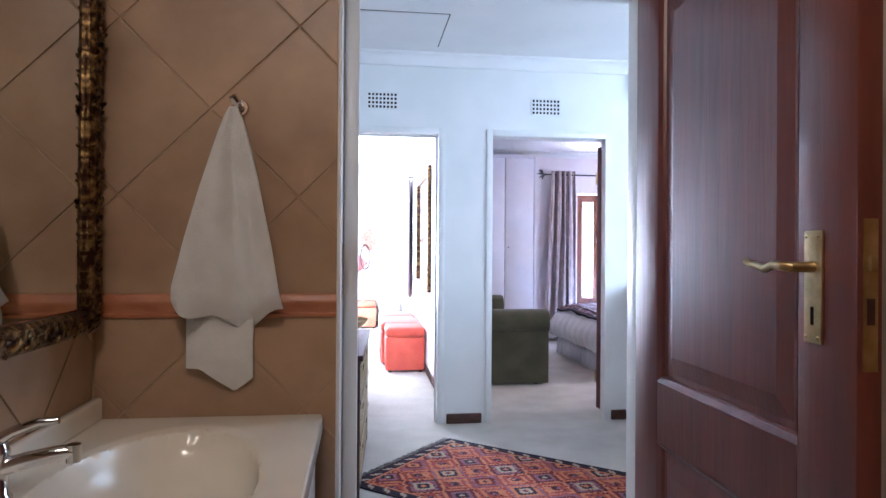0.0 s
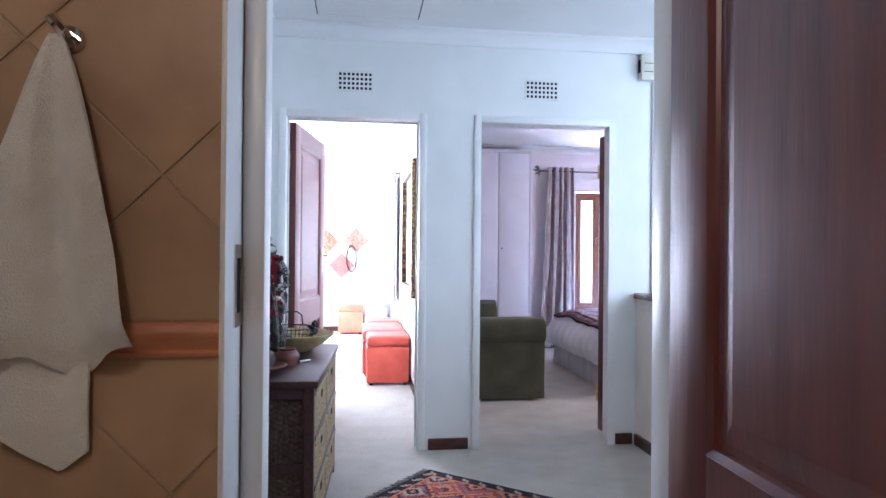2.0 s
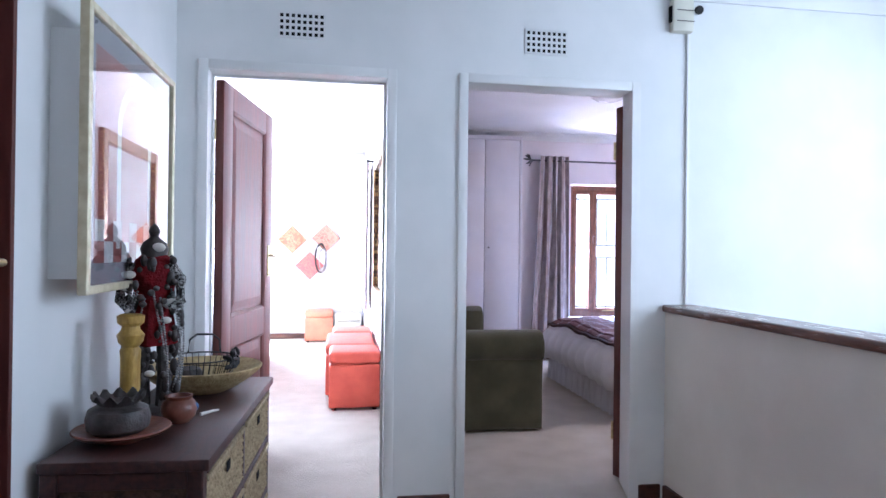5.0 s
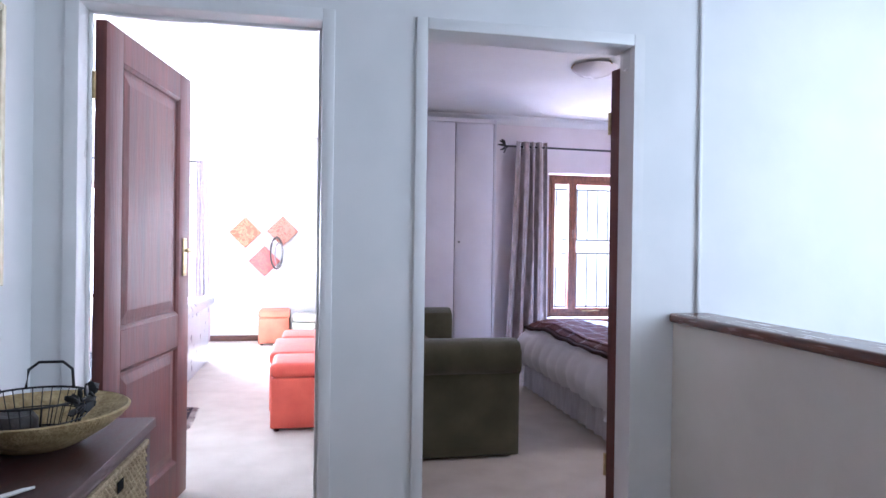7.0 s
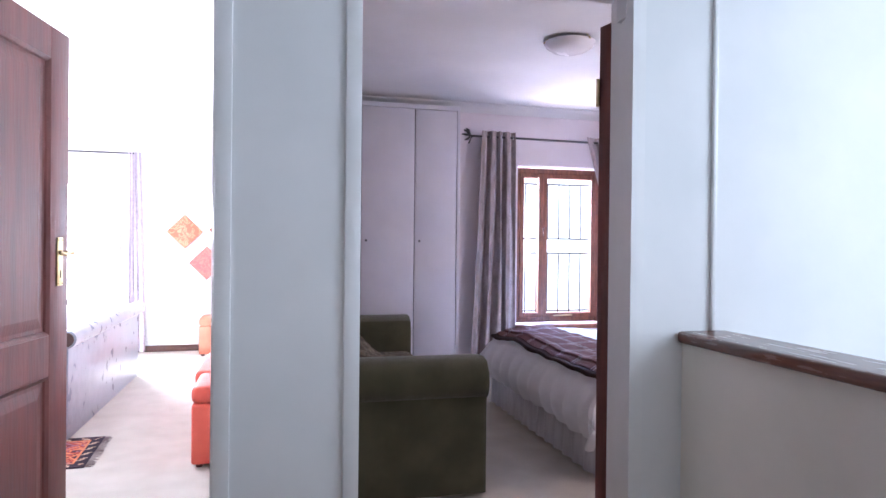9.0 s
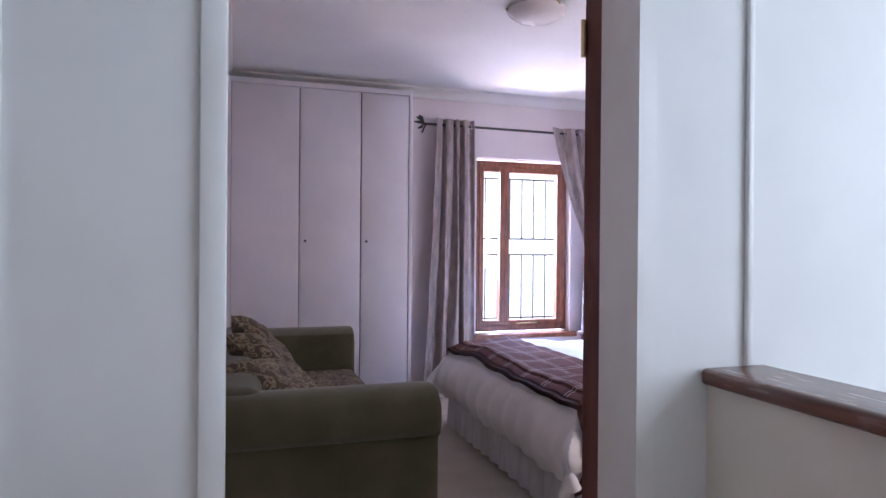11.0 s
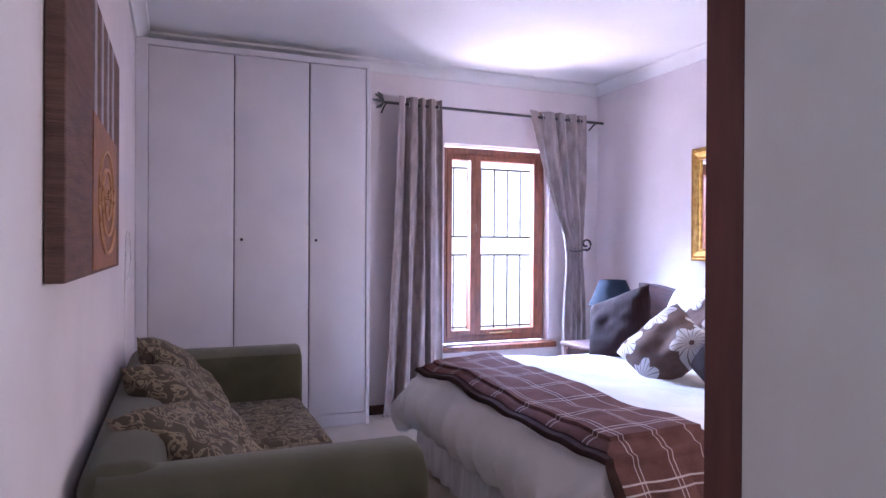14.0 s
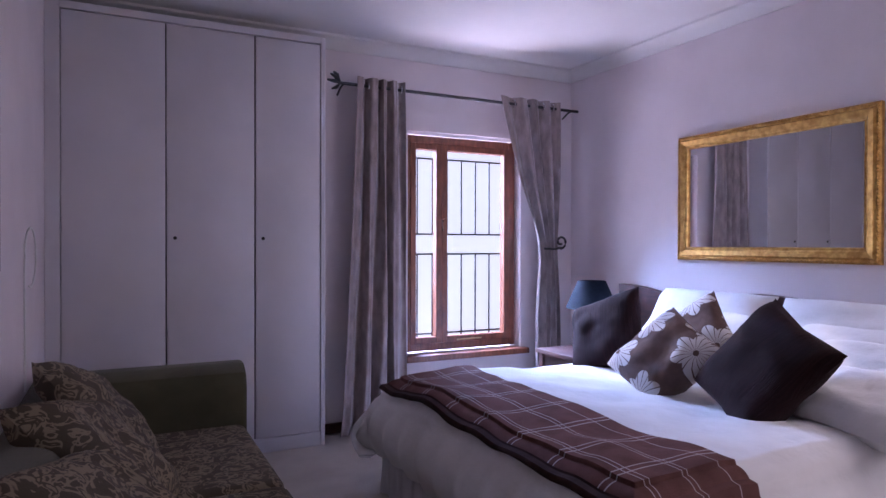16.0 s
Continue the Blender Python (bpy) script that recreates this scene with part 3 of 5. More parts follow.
arc = [(yc - ra, Q0 + 0.12)] + [(yc - ra * math.cos(a * math.pi / 14), zc + ra * math.sin(a * math.pi / 14)) for a in range(15)] + [(yc + ra, Q0 + 0.12)]
arc2 = [(yc - rb, Q0 + 0.12)] + [(yc - rb * math.cos(a * math.pi / 14), zc + rb * math.sin(a * math.pi / 14)) for a in range(15)] + [(yc + rb, Q0 + 0.12)]
va, vb = [bm.verts.new((0.0945, y, z)) for y, z in arc], [bm.verts.new((0.0945, y, z)) for y, z in arc2]
for i in range(len(va) - 1):
    bm.faces.new((va[i], vb[i], vb[i + 1], va[i + 1]))
put("arch", bm, M_PRINTW, pic)
boxes("chequer", [((0.0938, P0 + 0.09 + 0.0725 * i, Q0 + 0.08 + 0.06 * k), (0.0943, P0 + 0.09 + 0.0725 * (i + 1), Q0 + 0.14 + 0.06 * k)) for i in range(8) for k in range(2) if (i + k) % 2], M_PRINTW, pic)
gl = box("glazing", (0.100, P0 + 0.02, Q0 + 0.02), (0.102, P1 - 0.02, Q1 - 0.02), M_GLASS, pic)
gl.visible_shadow = False

# rug, laid askew
M_RUGS = [mat("rug_" + n, a, b, 0.95, 30.0, bump=0.7, bscale=350) for n, a, b in (("brick", (0.32, 0.055, 0.04), (0.42, 0.09, 0.06)), ("navy", (0.025, 0.02, 0.035), (0.05, 0.035, 0.05)), ("orange", (0.55, 0.17, 0.08), (0.62, 0.24, 0.12)), ("cream", (0.42, 0.30, 0.22), (0.5, 0.37, 0.28)), ("wine", (0.13, 0.022, 0.03), (0.19, 0.04, 0.045)), ("mauve", (0.25, 0.10, 0.13), (0.32, 0.14, 0.17)))]


def kilim(m, L, W, label):
    """Flat woven rug, stepped diamonds in a grid of knots; x along its length."""
    e = empty("rug", m, label, "rug")
    nx, ny = int(L / 0.013), int(W / 0.013)
    rug_rng = random.Random(12)
    bm = bmesh.new()
    for i in range(nx):
        for j in range(ny):
            bx, by = min(i, nx - 1 - i), min(j, ny - 1 - j)
            d = min(bx, by)
            if d < 1:
                c = 1
            elif d < 5:
                k = (i + j) if by <= bx else (i - j)
                c = 3 if (abs((k % 8) - 4) + abs(d - 2.5)) < 2.2 else 1
            elif d < 6:
                c = 2
            else:
                ci, cj = i // 18, (j - 6) // 18
                u, w = abs((i % 18) - 8.5), abs(((j - 6) % 18) - 8.5)
                k = int(u + w) // 2
                cell = (ci * 2 + cj * 5) % 4
                c = ([3, 1, 5, 4, 2, 0, 2, 0, 1], [1, 2, 4, 5, 0, 2, 0, 2, 4], [2, 1, 3, 5, 4, 2, 0, 0, 5], [4, 3, 1, 2, 5, 0, 2, 2, 1])[cell][min(8, k)]
                if (int(u) + 2 * int(w)) % 7 == 0 and k > 2:
                    c = (4, 5, 1, 2)[cell]
                if rug_rng.random() < 0.05:
                    c = rug_rng.choice((0, 2, 4, 5))
            x0, y0, z = i * L / nx, j * W / ny, 0.008 + 0.001 * math.sin(i * 0.5) * math.sin(j * 0.4)
            f = bm.faces.new([bm.verts.new(p) for p in ((x0, y0, z), (x0 + L / nx, y0, z), (x0 + L / nx, y0 + W / ny, z), (x0, y0 + W / ny, z))])
            f.material_index = c
    bmesh.ops.remove_doubles(bm, verts=bm.verts[:], dist=0.003)
    put("weave", bm, M_RUGS, e)
    boxes("edge", [((0, 0, 0.001), (L, 0.006, 0.0085)), ((0, W - 0.006, 0.001), (L, W, 0.0085)), ((0, 0, 0.001), (0.006, W, 0.0085)), ((L - 0.006, 0, 0.001), (L, W, 0.0085))], M_RUGS[1], e)
    fr = bmesh.new()
    rng = random.Random(4)
    for k in range(int(W / 0.009)):
        for x, s in ((0, -1), (L, 1)):
            y = 0.005 + k * 0.009
            add_tube(fr, [(x, y, 0.005), (x + s * 0.02, y + rng.uniform(-.004, .004), 0.005), (x + s * rng.uniform(0.03, 0.05), y + rng.uniform(-.012, .012), 0.003)], 0.0018, 4)
    tagged(put("fringe", fr, mat("rug_fringe", (0.16, 0.12, 0.12), (0.35, 0.3, 0.28), 0.9), e), kind="stuff")
    return e


kilim(pose(0.575, 4.0, 0.0, 0, 0, -40.2) @ pose(0, -1.0, 0), 1.62, 1.0, "red and navy kilim rug with diamond motifs, fringed")

# chest of drawers
CH = empty("chest_of_drawers", None, "dark wooden chest with wicker basket drawers", "chest of drawers")
cx0, cx1, cy0, cy1, cz = XL + 0.025, 0.0, 2.99, 4.06, 0.72
box("top", (cx0, cy0, cz - 0.03), (cx1 + 0.01, cy1, cz), M_DARKW, CH, 0.005, 2, True)
for y in (cy0 + 0.005, cy1 - 0.045):
    for x in (cx0 + 0.005, cx1 - 0.045):
        box("post", (x, y, 0.0095), (x + 0.04, y + 0.04, cz - 0.03), M_DARKW, CH, 0.003)
for y in (cy0 + 0.01, cy1 - 0.03):
    for z0, z1 in ((0.06, 0.11), (0.35, 0.385), (cz - 0.075, cz - 0.031)):
        box("side_rail", (cx0 + 0.045, y, z0), (cx1 - 0.045, y + 0.02, z1), M_DARKW, CH, 0.002)


def weave(name, m, w, h, mt, parent, amp=0.005, px=0.02, pz=0.011):
    """Woven willow: uprights with strands that pass before and behind."""
    nu, nv = int(w / px) * 4, int(h / pz) * 2
    return grid(name, lambda u, v: tuple(m @ Vector((u * w, -amp * math.sin(math.pi * u * w / px) * math.sin(math.pi * v * h / pz) - 0.002 * abs(math.sin(math.pi * u * w / px)), v * h))), nu, nv, mt, parent)


for z0, z1 in ((0.11, 0.35), (0.385, cz - 0.075)):
    weave("side_panel", pose(cx0 + 0.045, cy0 + 0.022, z0), cx1 - cx0 - 0.09, z1 - z0, M_WICKD, CH, 0.003)
box("back", (cx0, cy0 + 0.02, 0.06), (cx0 + 0.012, cy1 - 0.02, cz - 0.03), M_DARKW, CH)
box("floor_board", (cx0 + 0.012, cy0 + 0.03, 0.06), (cx1 - 0.02, cy1 - 0.03, 0.075), M_DARKW, CH)
rows, cols = 3, 2
ph, pw = (cz - 0.03 - 0.08) / rows, (cy1 - cy0 - 0.05) / cols
for r in range(rows + 1):
    box("front_rail", (cx1 - 0.03, cy0 + 0.045, 0.06 + r * ph), (cx1 - 0.002, cy1 - 0.045, 0.082 + r * ph), M_DARKW, CH, 0.002)
for c in range(1, cols):
    box("divider", (cx1 - 0.03, cy0 + 0.025 + c * pw - 0.011, 0.083), (cx1 - 0.004, cy0 + 0.025 + c * pw + 0.011, cz - 0.031), M_DARKW, CH, 0.002)
for r in range(rows):
    for c in range(cols):
        y0, z0 = cy0 + 0.025 + c * pw + 0.018, 0.086 + r * ph
        w, h = pw - 0.036, ph - 0.03
        d = weave("drawer", pose(cx1 - 0.008, y0, z0, 0, 0, 90), w, h, M_WICKER, CH, 0.005, 0.013, 0.012)
        rim = box("rim", (-0.014, 0, h - 0.016), (0.012, w, h + 0.002), M_WICKER, d, 0.006, 2, True)
        rim.matrix_basis = pose(cx1 - 0.008, y0, z0)
        hh = box("handle_hole", (0.006, w / 2 - 0.022, h * 0.62), (0.0085, w / 2 + 0.022, h * 0.62 + 0.03), M_BLACK, d, 0.008, 2)
        hh.matrix_basis = pose(cx1 - 0.008, y0, z0)

CH.matrix_basis = pose(cx0, cy0, 0) @ pose(0, 0, 0, 0, 0, -2.6) @ pose(-cx0, -cy0, 0)

# things on the chest
e = empty("straw_tray", pose(-0.175, 3.80, cz), "round woven straw tray holding a wire basket", "tray")
lathe("bowl", [(0.0, 0.002), (0.09, 0.0), (0.12, 0.014), (0.17, 0.045), (0.20, 0.070), (0.213, 0.084), (0.216, 0.091), (0.21, 0.094), (0.19, 0.080), (0.15, 0.052), (0.10, 0.022), (0.0, 0.018)], M_BASKET, e, 48)
e = empty("wire_basket", pose(-0.19, 3.80, cz + 0.0205), "dark wire basket with iron leaves and handle", "basket")
bm = bmesh.new()
for r, z in ((0.10, 0.004), (0.125, 0.05), (0.135, 0.10)):
    add_tube(bm, [(r * math.cos(a * math.pi / 16), r * math.sin(a * math.pi / 16), z) for a in range(33)], 0.003 if z > 0.09 else 0.0018, 6)
for k in range(36):
    a = k * math.pi / 18
    add_tube(bm, [(0.10 * math.cos(a), 0.10 * math.sin(a), 0.004), (0.135 * math.cos(a), 0.135 * math.sin(a), 0.10)], 0.0014, 4)
for k in range(-7, 8):
    l = math.sqrt(max(0, 0.01 - (k * 0.013) ** 2))
    add_tube(bm, [(k * 0.013, -l, 0.003), (k * 0.013, l, 0.003)], 0.0012, 4)
    add_tube(bm, [(-l, k * 0.013, 0.004), (l, k * 0.013, 0.004)], 0.0012, 4)
put("wire", bm, M_IRON, e, True)
tube("handle", [(0.06, 0.118, 0.1), (0.055, 0.122, 0.15), (0.03, 0.125, 0.17), (-0.03, 0.125, 0.17), (-0.055, 0.122, 0.15), (-0.06, 0.118, 0.1)], 0.004, M_IRON, e)
rng = random.Random(8)
bm = bmesh.new()
for k in range(30):
    a = rng.choice((rng.uniform(-0.6, 0.6), rng.uniform(2.5, 3.8)))
    c = Vector((0.137 * math.cos(a), 0.137 * math.sin(a), 0.09 + rng.uniform(-0.02, 0.03)))
    mm = Matrix.Translation(c) @ Euler((rng.uniform(0, 6), rng.uniform(0, 6), rng.uniform(0, 6))).to_matrix().to_4x4() @ Matrix.Diagonal((0.022, 0.013, 0.006, 1))
    bmesh.ops.create_icosphere(bm, subdivisions=1, radius=1.0, matrix=mm)
tagged(put("leaf_trim", bm, M_IRON, e, True), kind="stuff")
e = empty("glass_pot", pose(-0.22, 3.77, cz + 0.027), "small grey glass pot inside the wire basket", "pot")
lathe("body", [(0.0, 0.0), (0.045, 0.0), (0.055, 0.02), (0.055, 0.045), (0.045, 0.06), (0.04, 0.06), (0.0, 0.05)], M_CLAY, e)

e = empty("wooden_dish", pose(-0.255, 3.17, cz), "turned wooden dish under a dark clay bowl", "dish")
lathe("body", [(0.0, 0.0), (0.05, 0.0), (0.06, 0.012), (0.11, 0.022), (0.125, 0.033), (0.122, 0.037), (0.09, 0.026), (0.0, 0.022)], M_CLAYR, e, 40)
e = empty("clay_bowl", pose(-0.265, 3.17, cz + 0.0225), "dark clay bowl with a scalloped leaf rim", "bowl")
lathe("body", [(0.0, 0.0), (0.06, 0.0), (0.078, 0.015), (0.082, 0.04), (0.075, 0.065), (0.05, 0.078), (0.055, 0.085), (0.068, 0.10), (0.062, 0.10), (0.045, 0.085), (0.0, 0.08)], M_CLAY, e, 48,
      wobble=lambda r, z, a, k: (r, z + (0.010 * math.sin(11 * a) if k in (7, 8) else 0)))
e = empty("candlestick", pose(-0.275, 3.30, cz), "turned ochre wooden candle stick", "candlestick")
lathe("body", [(0.0, 0.0), (0.045, 0.0), (0.045, 0.012), (0.028, 0.03), (0.027, 0.2), (0.029, 0.225), (0.022, 0.235), (0.034, 0.25), (0.038, 0.27), (0.026, 0.285), (0.024, 0.295), (0.036, 0.305), (0.038, 0.325), (0.028, 0.33), (0.0, 0.328)], M_OCHRE, e)
e = empty("clay_jar", pose(-0.15, 3.35, cz), "small round red clay jar with blue mark", "jar")
lathe("body", [(0.0, 0.0), (0.03, 0.0), (0.047, 0.018), (0.052, 0.04), (0.045, 0.062), (0.036, 0.07), (0.04, 0.08), (0.034, 0.08), (0.03, 0.07), (0.0, 0.06)], M_CLAYR, e)
bm = bmesh.new()
bmesh.ops.create_icosphere(bm, subdivisions=2, radius=1, matrix=Matrix.Translation((0.046, 0.012, 0.042)) @ Matrix.Diagonal((0.008, 0.013, 0.014, 1)))
put("blue_patch", bm, mat("blue_glaze", (0.03, 0.10, 0.25), (0.08, 0.2, 0.4), 0.3), e, True)
e = empty("shell_spoon", pose(-0.10, 3.41, cz), "small carved bone spoon lying on the chest", "spoon")
tube("stem", [(0, 0, 0.006), (0.03, 0.035, 0.007), (0.045, 0.055, 0.005)], lambda q: 0.006 - 0.003 * q, M_SHELL, e)

# draped figurine: a plain stand hung with cloth, beads and shells
e = empty("beaded_figurine", pose(-0.255, 3.46, cz), "ornament stand draped with red cloth, beads and shells", "ornament")
lathe("base", [(0.0, 0.0), (0.055, 0.0), (0.055, 0.015), (0.03, 0.025), (0.0, 0.03)], M_CLAY, e)
for dx in (-0.028, 0.028):
    tube("leg", [(dx * 0.7, 0, 0.02), (dx, 0.004, 0.12), (dx, 0, 0.24)], lambda q: 0.014 + 0.006 * q, M_CLAY, e)
lathe("skirt", [(0.0, 0.36), (0.04, 0.36), (0.052, 0.32), (0.06, 0.27), (0.066, 0.225), (0.062, 0.22), (0.0, 0.23)], M_REDCLOTH, e, 36, (0, 0, 0), lambda r, z, a, k: (r * (1 + 0.1 * math.sin(7 * a)), z))
lathe("torso", [(0.0, 0.35), (0.045, 0.36), (0.058, 0.41), (0.06, 0.45), (0.05, 0.485), (0.03, 0.505), (0.0, 0.51)], M_REDCLOTH, e, 30, (0, 0, 0), lambda r, z, a, k: (r * (1 + 0.12 * math.cos(2 * a)), z))
lathe("headpiece", [(0.0, 0.485), (0.036, 0.495), (0.042, 0.52), (0.034, 0.54), (0.014, 0.556), (0.012, 0.56), (0.018, 0.575), (0.012, 0.59), (0.0, 0.602)], M_CLAY, e, 24)
for s in (-1, 1):
    tube("sleeve", [(s * 0.05, -0.01, 0.47), (s * 0.085, -0.02, 0.42), (s * 0.09, -0.035, 0.36), (s * 0.06, -0.05, 0.335)], lambda q: 0.02 - 0.006 * q, M_BEADED, e)
bm = bmesh.new()
for k in range(16):
    a = rng.uniform(0, 6.28)
    r0, z0, z1, sw = 0.066, rng.uniform(0.36, 0.46), rng.uniform(0.03, 0.22), rng.uniform(-0.5, 0.5)
    n = int((z0 - z1) / 0.008)
    for i in range(n):
        q = i / n
        aa, rr = a + sw * q, r0 + 0.018 * math.sin(q * 3.1) + 0.01 * q
        bmesh.ops.create_icosphere(bm, subdivisions=1, radius=0.0042, matrix=Matrix.Translation((rr * math.cos(aa), rr * math.sin(aa), z0 + (z1 - z0) * q)))
tagged(put("bead_strands", bm, M_BEAD, e, True), kind="stuff")
bm = bmesh.new()
for k in range(150):
    a = rng.uniform(0, 6.28)
    r0, z0 = rng.uniform(0.05, 0.088), rng.uniform(0.06, 0.50)
    bmesh.ops.create_icosphere(bm, subdivisions=2, radius=rng.uniform(0.007, 0.013), matrix=Matrix.Translation((r0 * math.cos(a), r0 * math.sin(a), z0)) @ Matrix.Diagonal((1, 1, rng.uniform(0.8, 2.2), 1)))
tagged(put("charms", bm, M_CLAY, e, True), kind="stuff")
bm = bmesh.new()
for p, s in (((0.06, -0.035, 0.35), 0.022), ((0.05, -0.05, 0.30), 0.014), ((-0.06, -0.045, 0.44), 0.016), ((-0.075, -0.03, 0.40), 0.015), ((-0.06, -0.05, 0.33), 0.012), ((0.02, -0.03, 0.525), 0.018), ((-0.075, -0.04, 0.29), 0.012), ((0.01, -0.075, 0.14), 0.013)):
    bmesh.ops.create_icosphere(bm, subdivisions=2, radius=s, matrix=Matrix.Translation(p) @ Matrix.Diagonal((1.2, 0.8, 0.8, 1)))
tagged(put("shells", bm, M_SHELL, e, True), kind="stuff")

# ---- far bedroom ----
def cube_pouf(name, lo, hi, mt, label, group=""):
    e = empty(name, pose((lo[0] + hi[0]) / 2, (lo[1] + hi[1]) / 2, 0), label, "ottoman", group)
    w, d, h = (hi[0] - lo[0]) / 2, (hi[1] - lo[1]) / 2, hi[2]
    box("body", (-w, -d, 0.02), (w, d, h - 0.10), mt, e, 0.015, 3, True)
    box("seat_pad", (-w - 0.003, -d - 0.003, h - 0.099), (w + 0.003, d + 0.003, h), mt, e, 0.035, 4, True)
    for x in (-w + 0.04, w - 0.04):
        for y in (-d + 0.04, d - 0.04):
            lathe("foot", [(0.018, 0.0), (0.022, 0.021)], M_DARKW, e, 10, (x, y, 0))
    return e


cube_pouf("ottoman", (0.25, 6.37, 0), (0.645, 6.80, 0.455), M_RED, "coral red upholstered cube ottoman by the wall", "ottomans along the wall")
cube_pouf("ottoman", (0.215, 6.83, 0), (0.63, 7.60, 0.455), M_RED, "coral red upholstered long ottoman by the wall", "ottomans along the wall")
cube_pouf("ottoman", (0.26, 7.64, 0), (0.64, 8.10, 0.46), M_RED, "coral red upholstered cube ottoman, further along", "ottomans along the wall")
cube_pouf("pouf", (-0.13, 10.17, 0), (0.24, 10.55, 0.43), M_ORANGE, "pale orange cube pouf against the far wall")
cube_pouf("pouf", (0.27, 10.17, 0), (0.62, 10.55, 0.37), M_CREAMP, "cream low cube pouf against the far wall")

M_ARTS = [pattern_mat("art_" + n, a, b, 6.0, distortion=3.0) for n, a, b in (("one", (0.46, 0.11, 0.06), (0.50, 0.27, 0.16)), ("two", (0.46, 0.24, 0.17), (0.34, 0.11, 0.075)), ("three", (0.44, 0.115, 0.105), (0.46, 0.17, 0.13)))]
for (x, z), mt in zip(((-0.335, 1.385), (0.128, 1.41), (-0.092, 1.022)), M_ARTS):
    e = empty("canvas_art", pose(x, 10.578, z, 0, 45, 0), "small square orange canvas hung as a diamond", "painting", "diamond canvases")
    box("canvas", (-0.14, -0.02, -0.14), (0.14, 0.02, 0.14), mt, e, 0.004, 2)
e = empty("hanging_necklace", pose(0.06, 10.54, 1.13), "dark looped cord ornament hung on the wall", "wall ornament")
tube("loop", [(0.075 * math.cos(a * math.pi / 14), -0.02, 0.20 * math.sin(a * math.pi / 14)) for a in range(29)], 0.012, M_IRON, e)
tube("loop", [(0.05 * math.cos(a * math.pi / 14) + 0.03, -0.045, 0.16 * math.sin(a * math.pi / 14) - 0.03) for a in range(29)], 0.008, M_BEAD, e)
tube("peg", [(0, 0.04, 0.21), (0, -0.035, 0.21)], 0.008, M_IRON, e)

# big gilt mirror and hanging on the side wall
e = empty("wall_mirror", None, "large mirror in a carved gilt frame, side wall", "mirror")
y0, y1, z0, z1 = 5.98, 7.3, 0.83, 2.06
boxes("frame", [((0.62, y0, z0), (0.659, y0 + 0.09, z1)), ((0.62, y1 - 0.09, z0), (0.659, y1, z1)), ((0.62, y0 + 0.09, z0), (0.659, y1 - 0.09, z0 + 0.09)), ((0.62, y0 + 0.09, z1 - 0.09), (0.659, y1 - 0.09, z1))], M_GOLDD, e, 0.008)
box("glass", (0.645, y0 + 0.08, z0 + 0.08), (0.658, y1 - 0.08, z1 - 0.08), M_MIRROR, e)
e = empty("wall_hanging", None, "dark textile hanging on the side wall", "wall hanging")
grid("cloth", lambda u, v: (0.60 + 0.02 * math.sin(u * 25), 8.2 + u * 0.75, 0.62 + v * 1.55), 24, 6, M_CURT, e, 0.008)
tube("rod", [(0.60, 8.1, 2.18), (0.60, 9.05, 2.18)], 0.012, M_IRON, e)
for y in (8.14, 8.99):
    box("bracket", (0.6, y, 2.17), (0.66, y + 0.02, 2.19), M_IRON, e)


# ---- windows, curtains ----
def window(name, x0, x1, y, z0, z1, label, bars=True, wood=M_WINW):
    e = empty(name, None, label, "window", "", "structure")
    f = 0.055
    boxes("frame", [((x0, y - 0.035, z0), (x0 + f, y + 0.035, z1)), ((x1 - f, y - 0.035, z0), (x1, y + 0.035, z1)), ((x0 + f, y - 0.035, z1 - f), (x1 - f, y + 0.035, z1)), ((x0 + f, y - 0.035, z0), (x1 - f, y + 0.035, z0 + f))], wood, e, 0.004)
    xm = x0 + 0.326 * (x1 - x0) if bars else x0 + 0.42 * (x1 - x0)
    for a, b in ((x0 + f, xm), (xm, x1 - f)):
        s = 0.045
        boxes("casement", [((a, y - 0.045, z0 + f), (a + s, y + 0.02, z1 - f)), ((b - s, y - 0.045, z0 + f), (b, y + 0.02, z1 - f)), ((a + s, y - 0.045, z1 - f - s), (b - s, y + 0.02, z1 - f)), ((a + s, y - 0.045, z0 + f), (b - s, y + 0.02, z0 + f + s))], wood, e, 0.003)
        g = box("pane", (a + s - 0.005, y - 0.004, z0 + f + s - 0.005), (b - s + 0.005, y, z1 - f - s + 0.005), M_GLASS, e)
        g.visible_shadow = False
    if bars:
        bm = bmesh.new()
        H = z1 - z0
        for q in (0.095, 0.455, 0.55, 0.93):
            zb = z1 - q * H
            add_box(bm, (x0 + 0.02, y + 0.075, zb - 0.007), (x1 - 0.02, y + 0.083, zb + 0.007))
        n = 7
        for k in range(n + 1):
            xx = x0 + 0.04 + k * (x1 - x0 - 0.08) / n
            for qa, qb in ((0.095, 0.455), (0.55, 0.98)):
                add_tube(bm, [(xx, y + 0.079, z1 - qa * H), (xx, y + 0.079, z1 - qb * H)], 0.0068, 6)
        put("burglar_bars", bm, M_IRON, e)
        tube("stay", [(xm + 0.02, y - 0.05, z0 + 0.62 * H), (xm - 0.01, y - 0.075, z0 + 0.61 * H), (xm - 0.012, y - 0.08, z0 + 0.56 * H)], 0.007, M_CHROME, e)
        tube("catch", [(xm + 0.12, y - 0.055, z0 + 0.07), (xm + 0.32, y - 0.065, z0 + 0.075)], 0.006, M_BRASS, e)
    return e


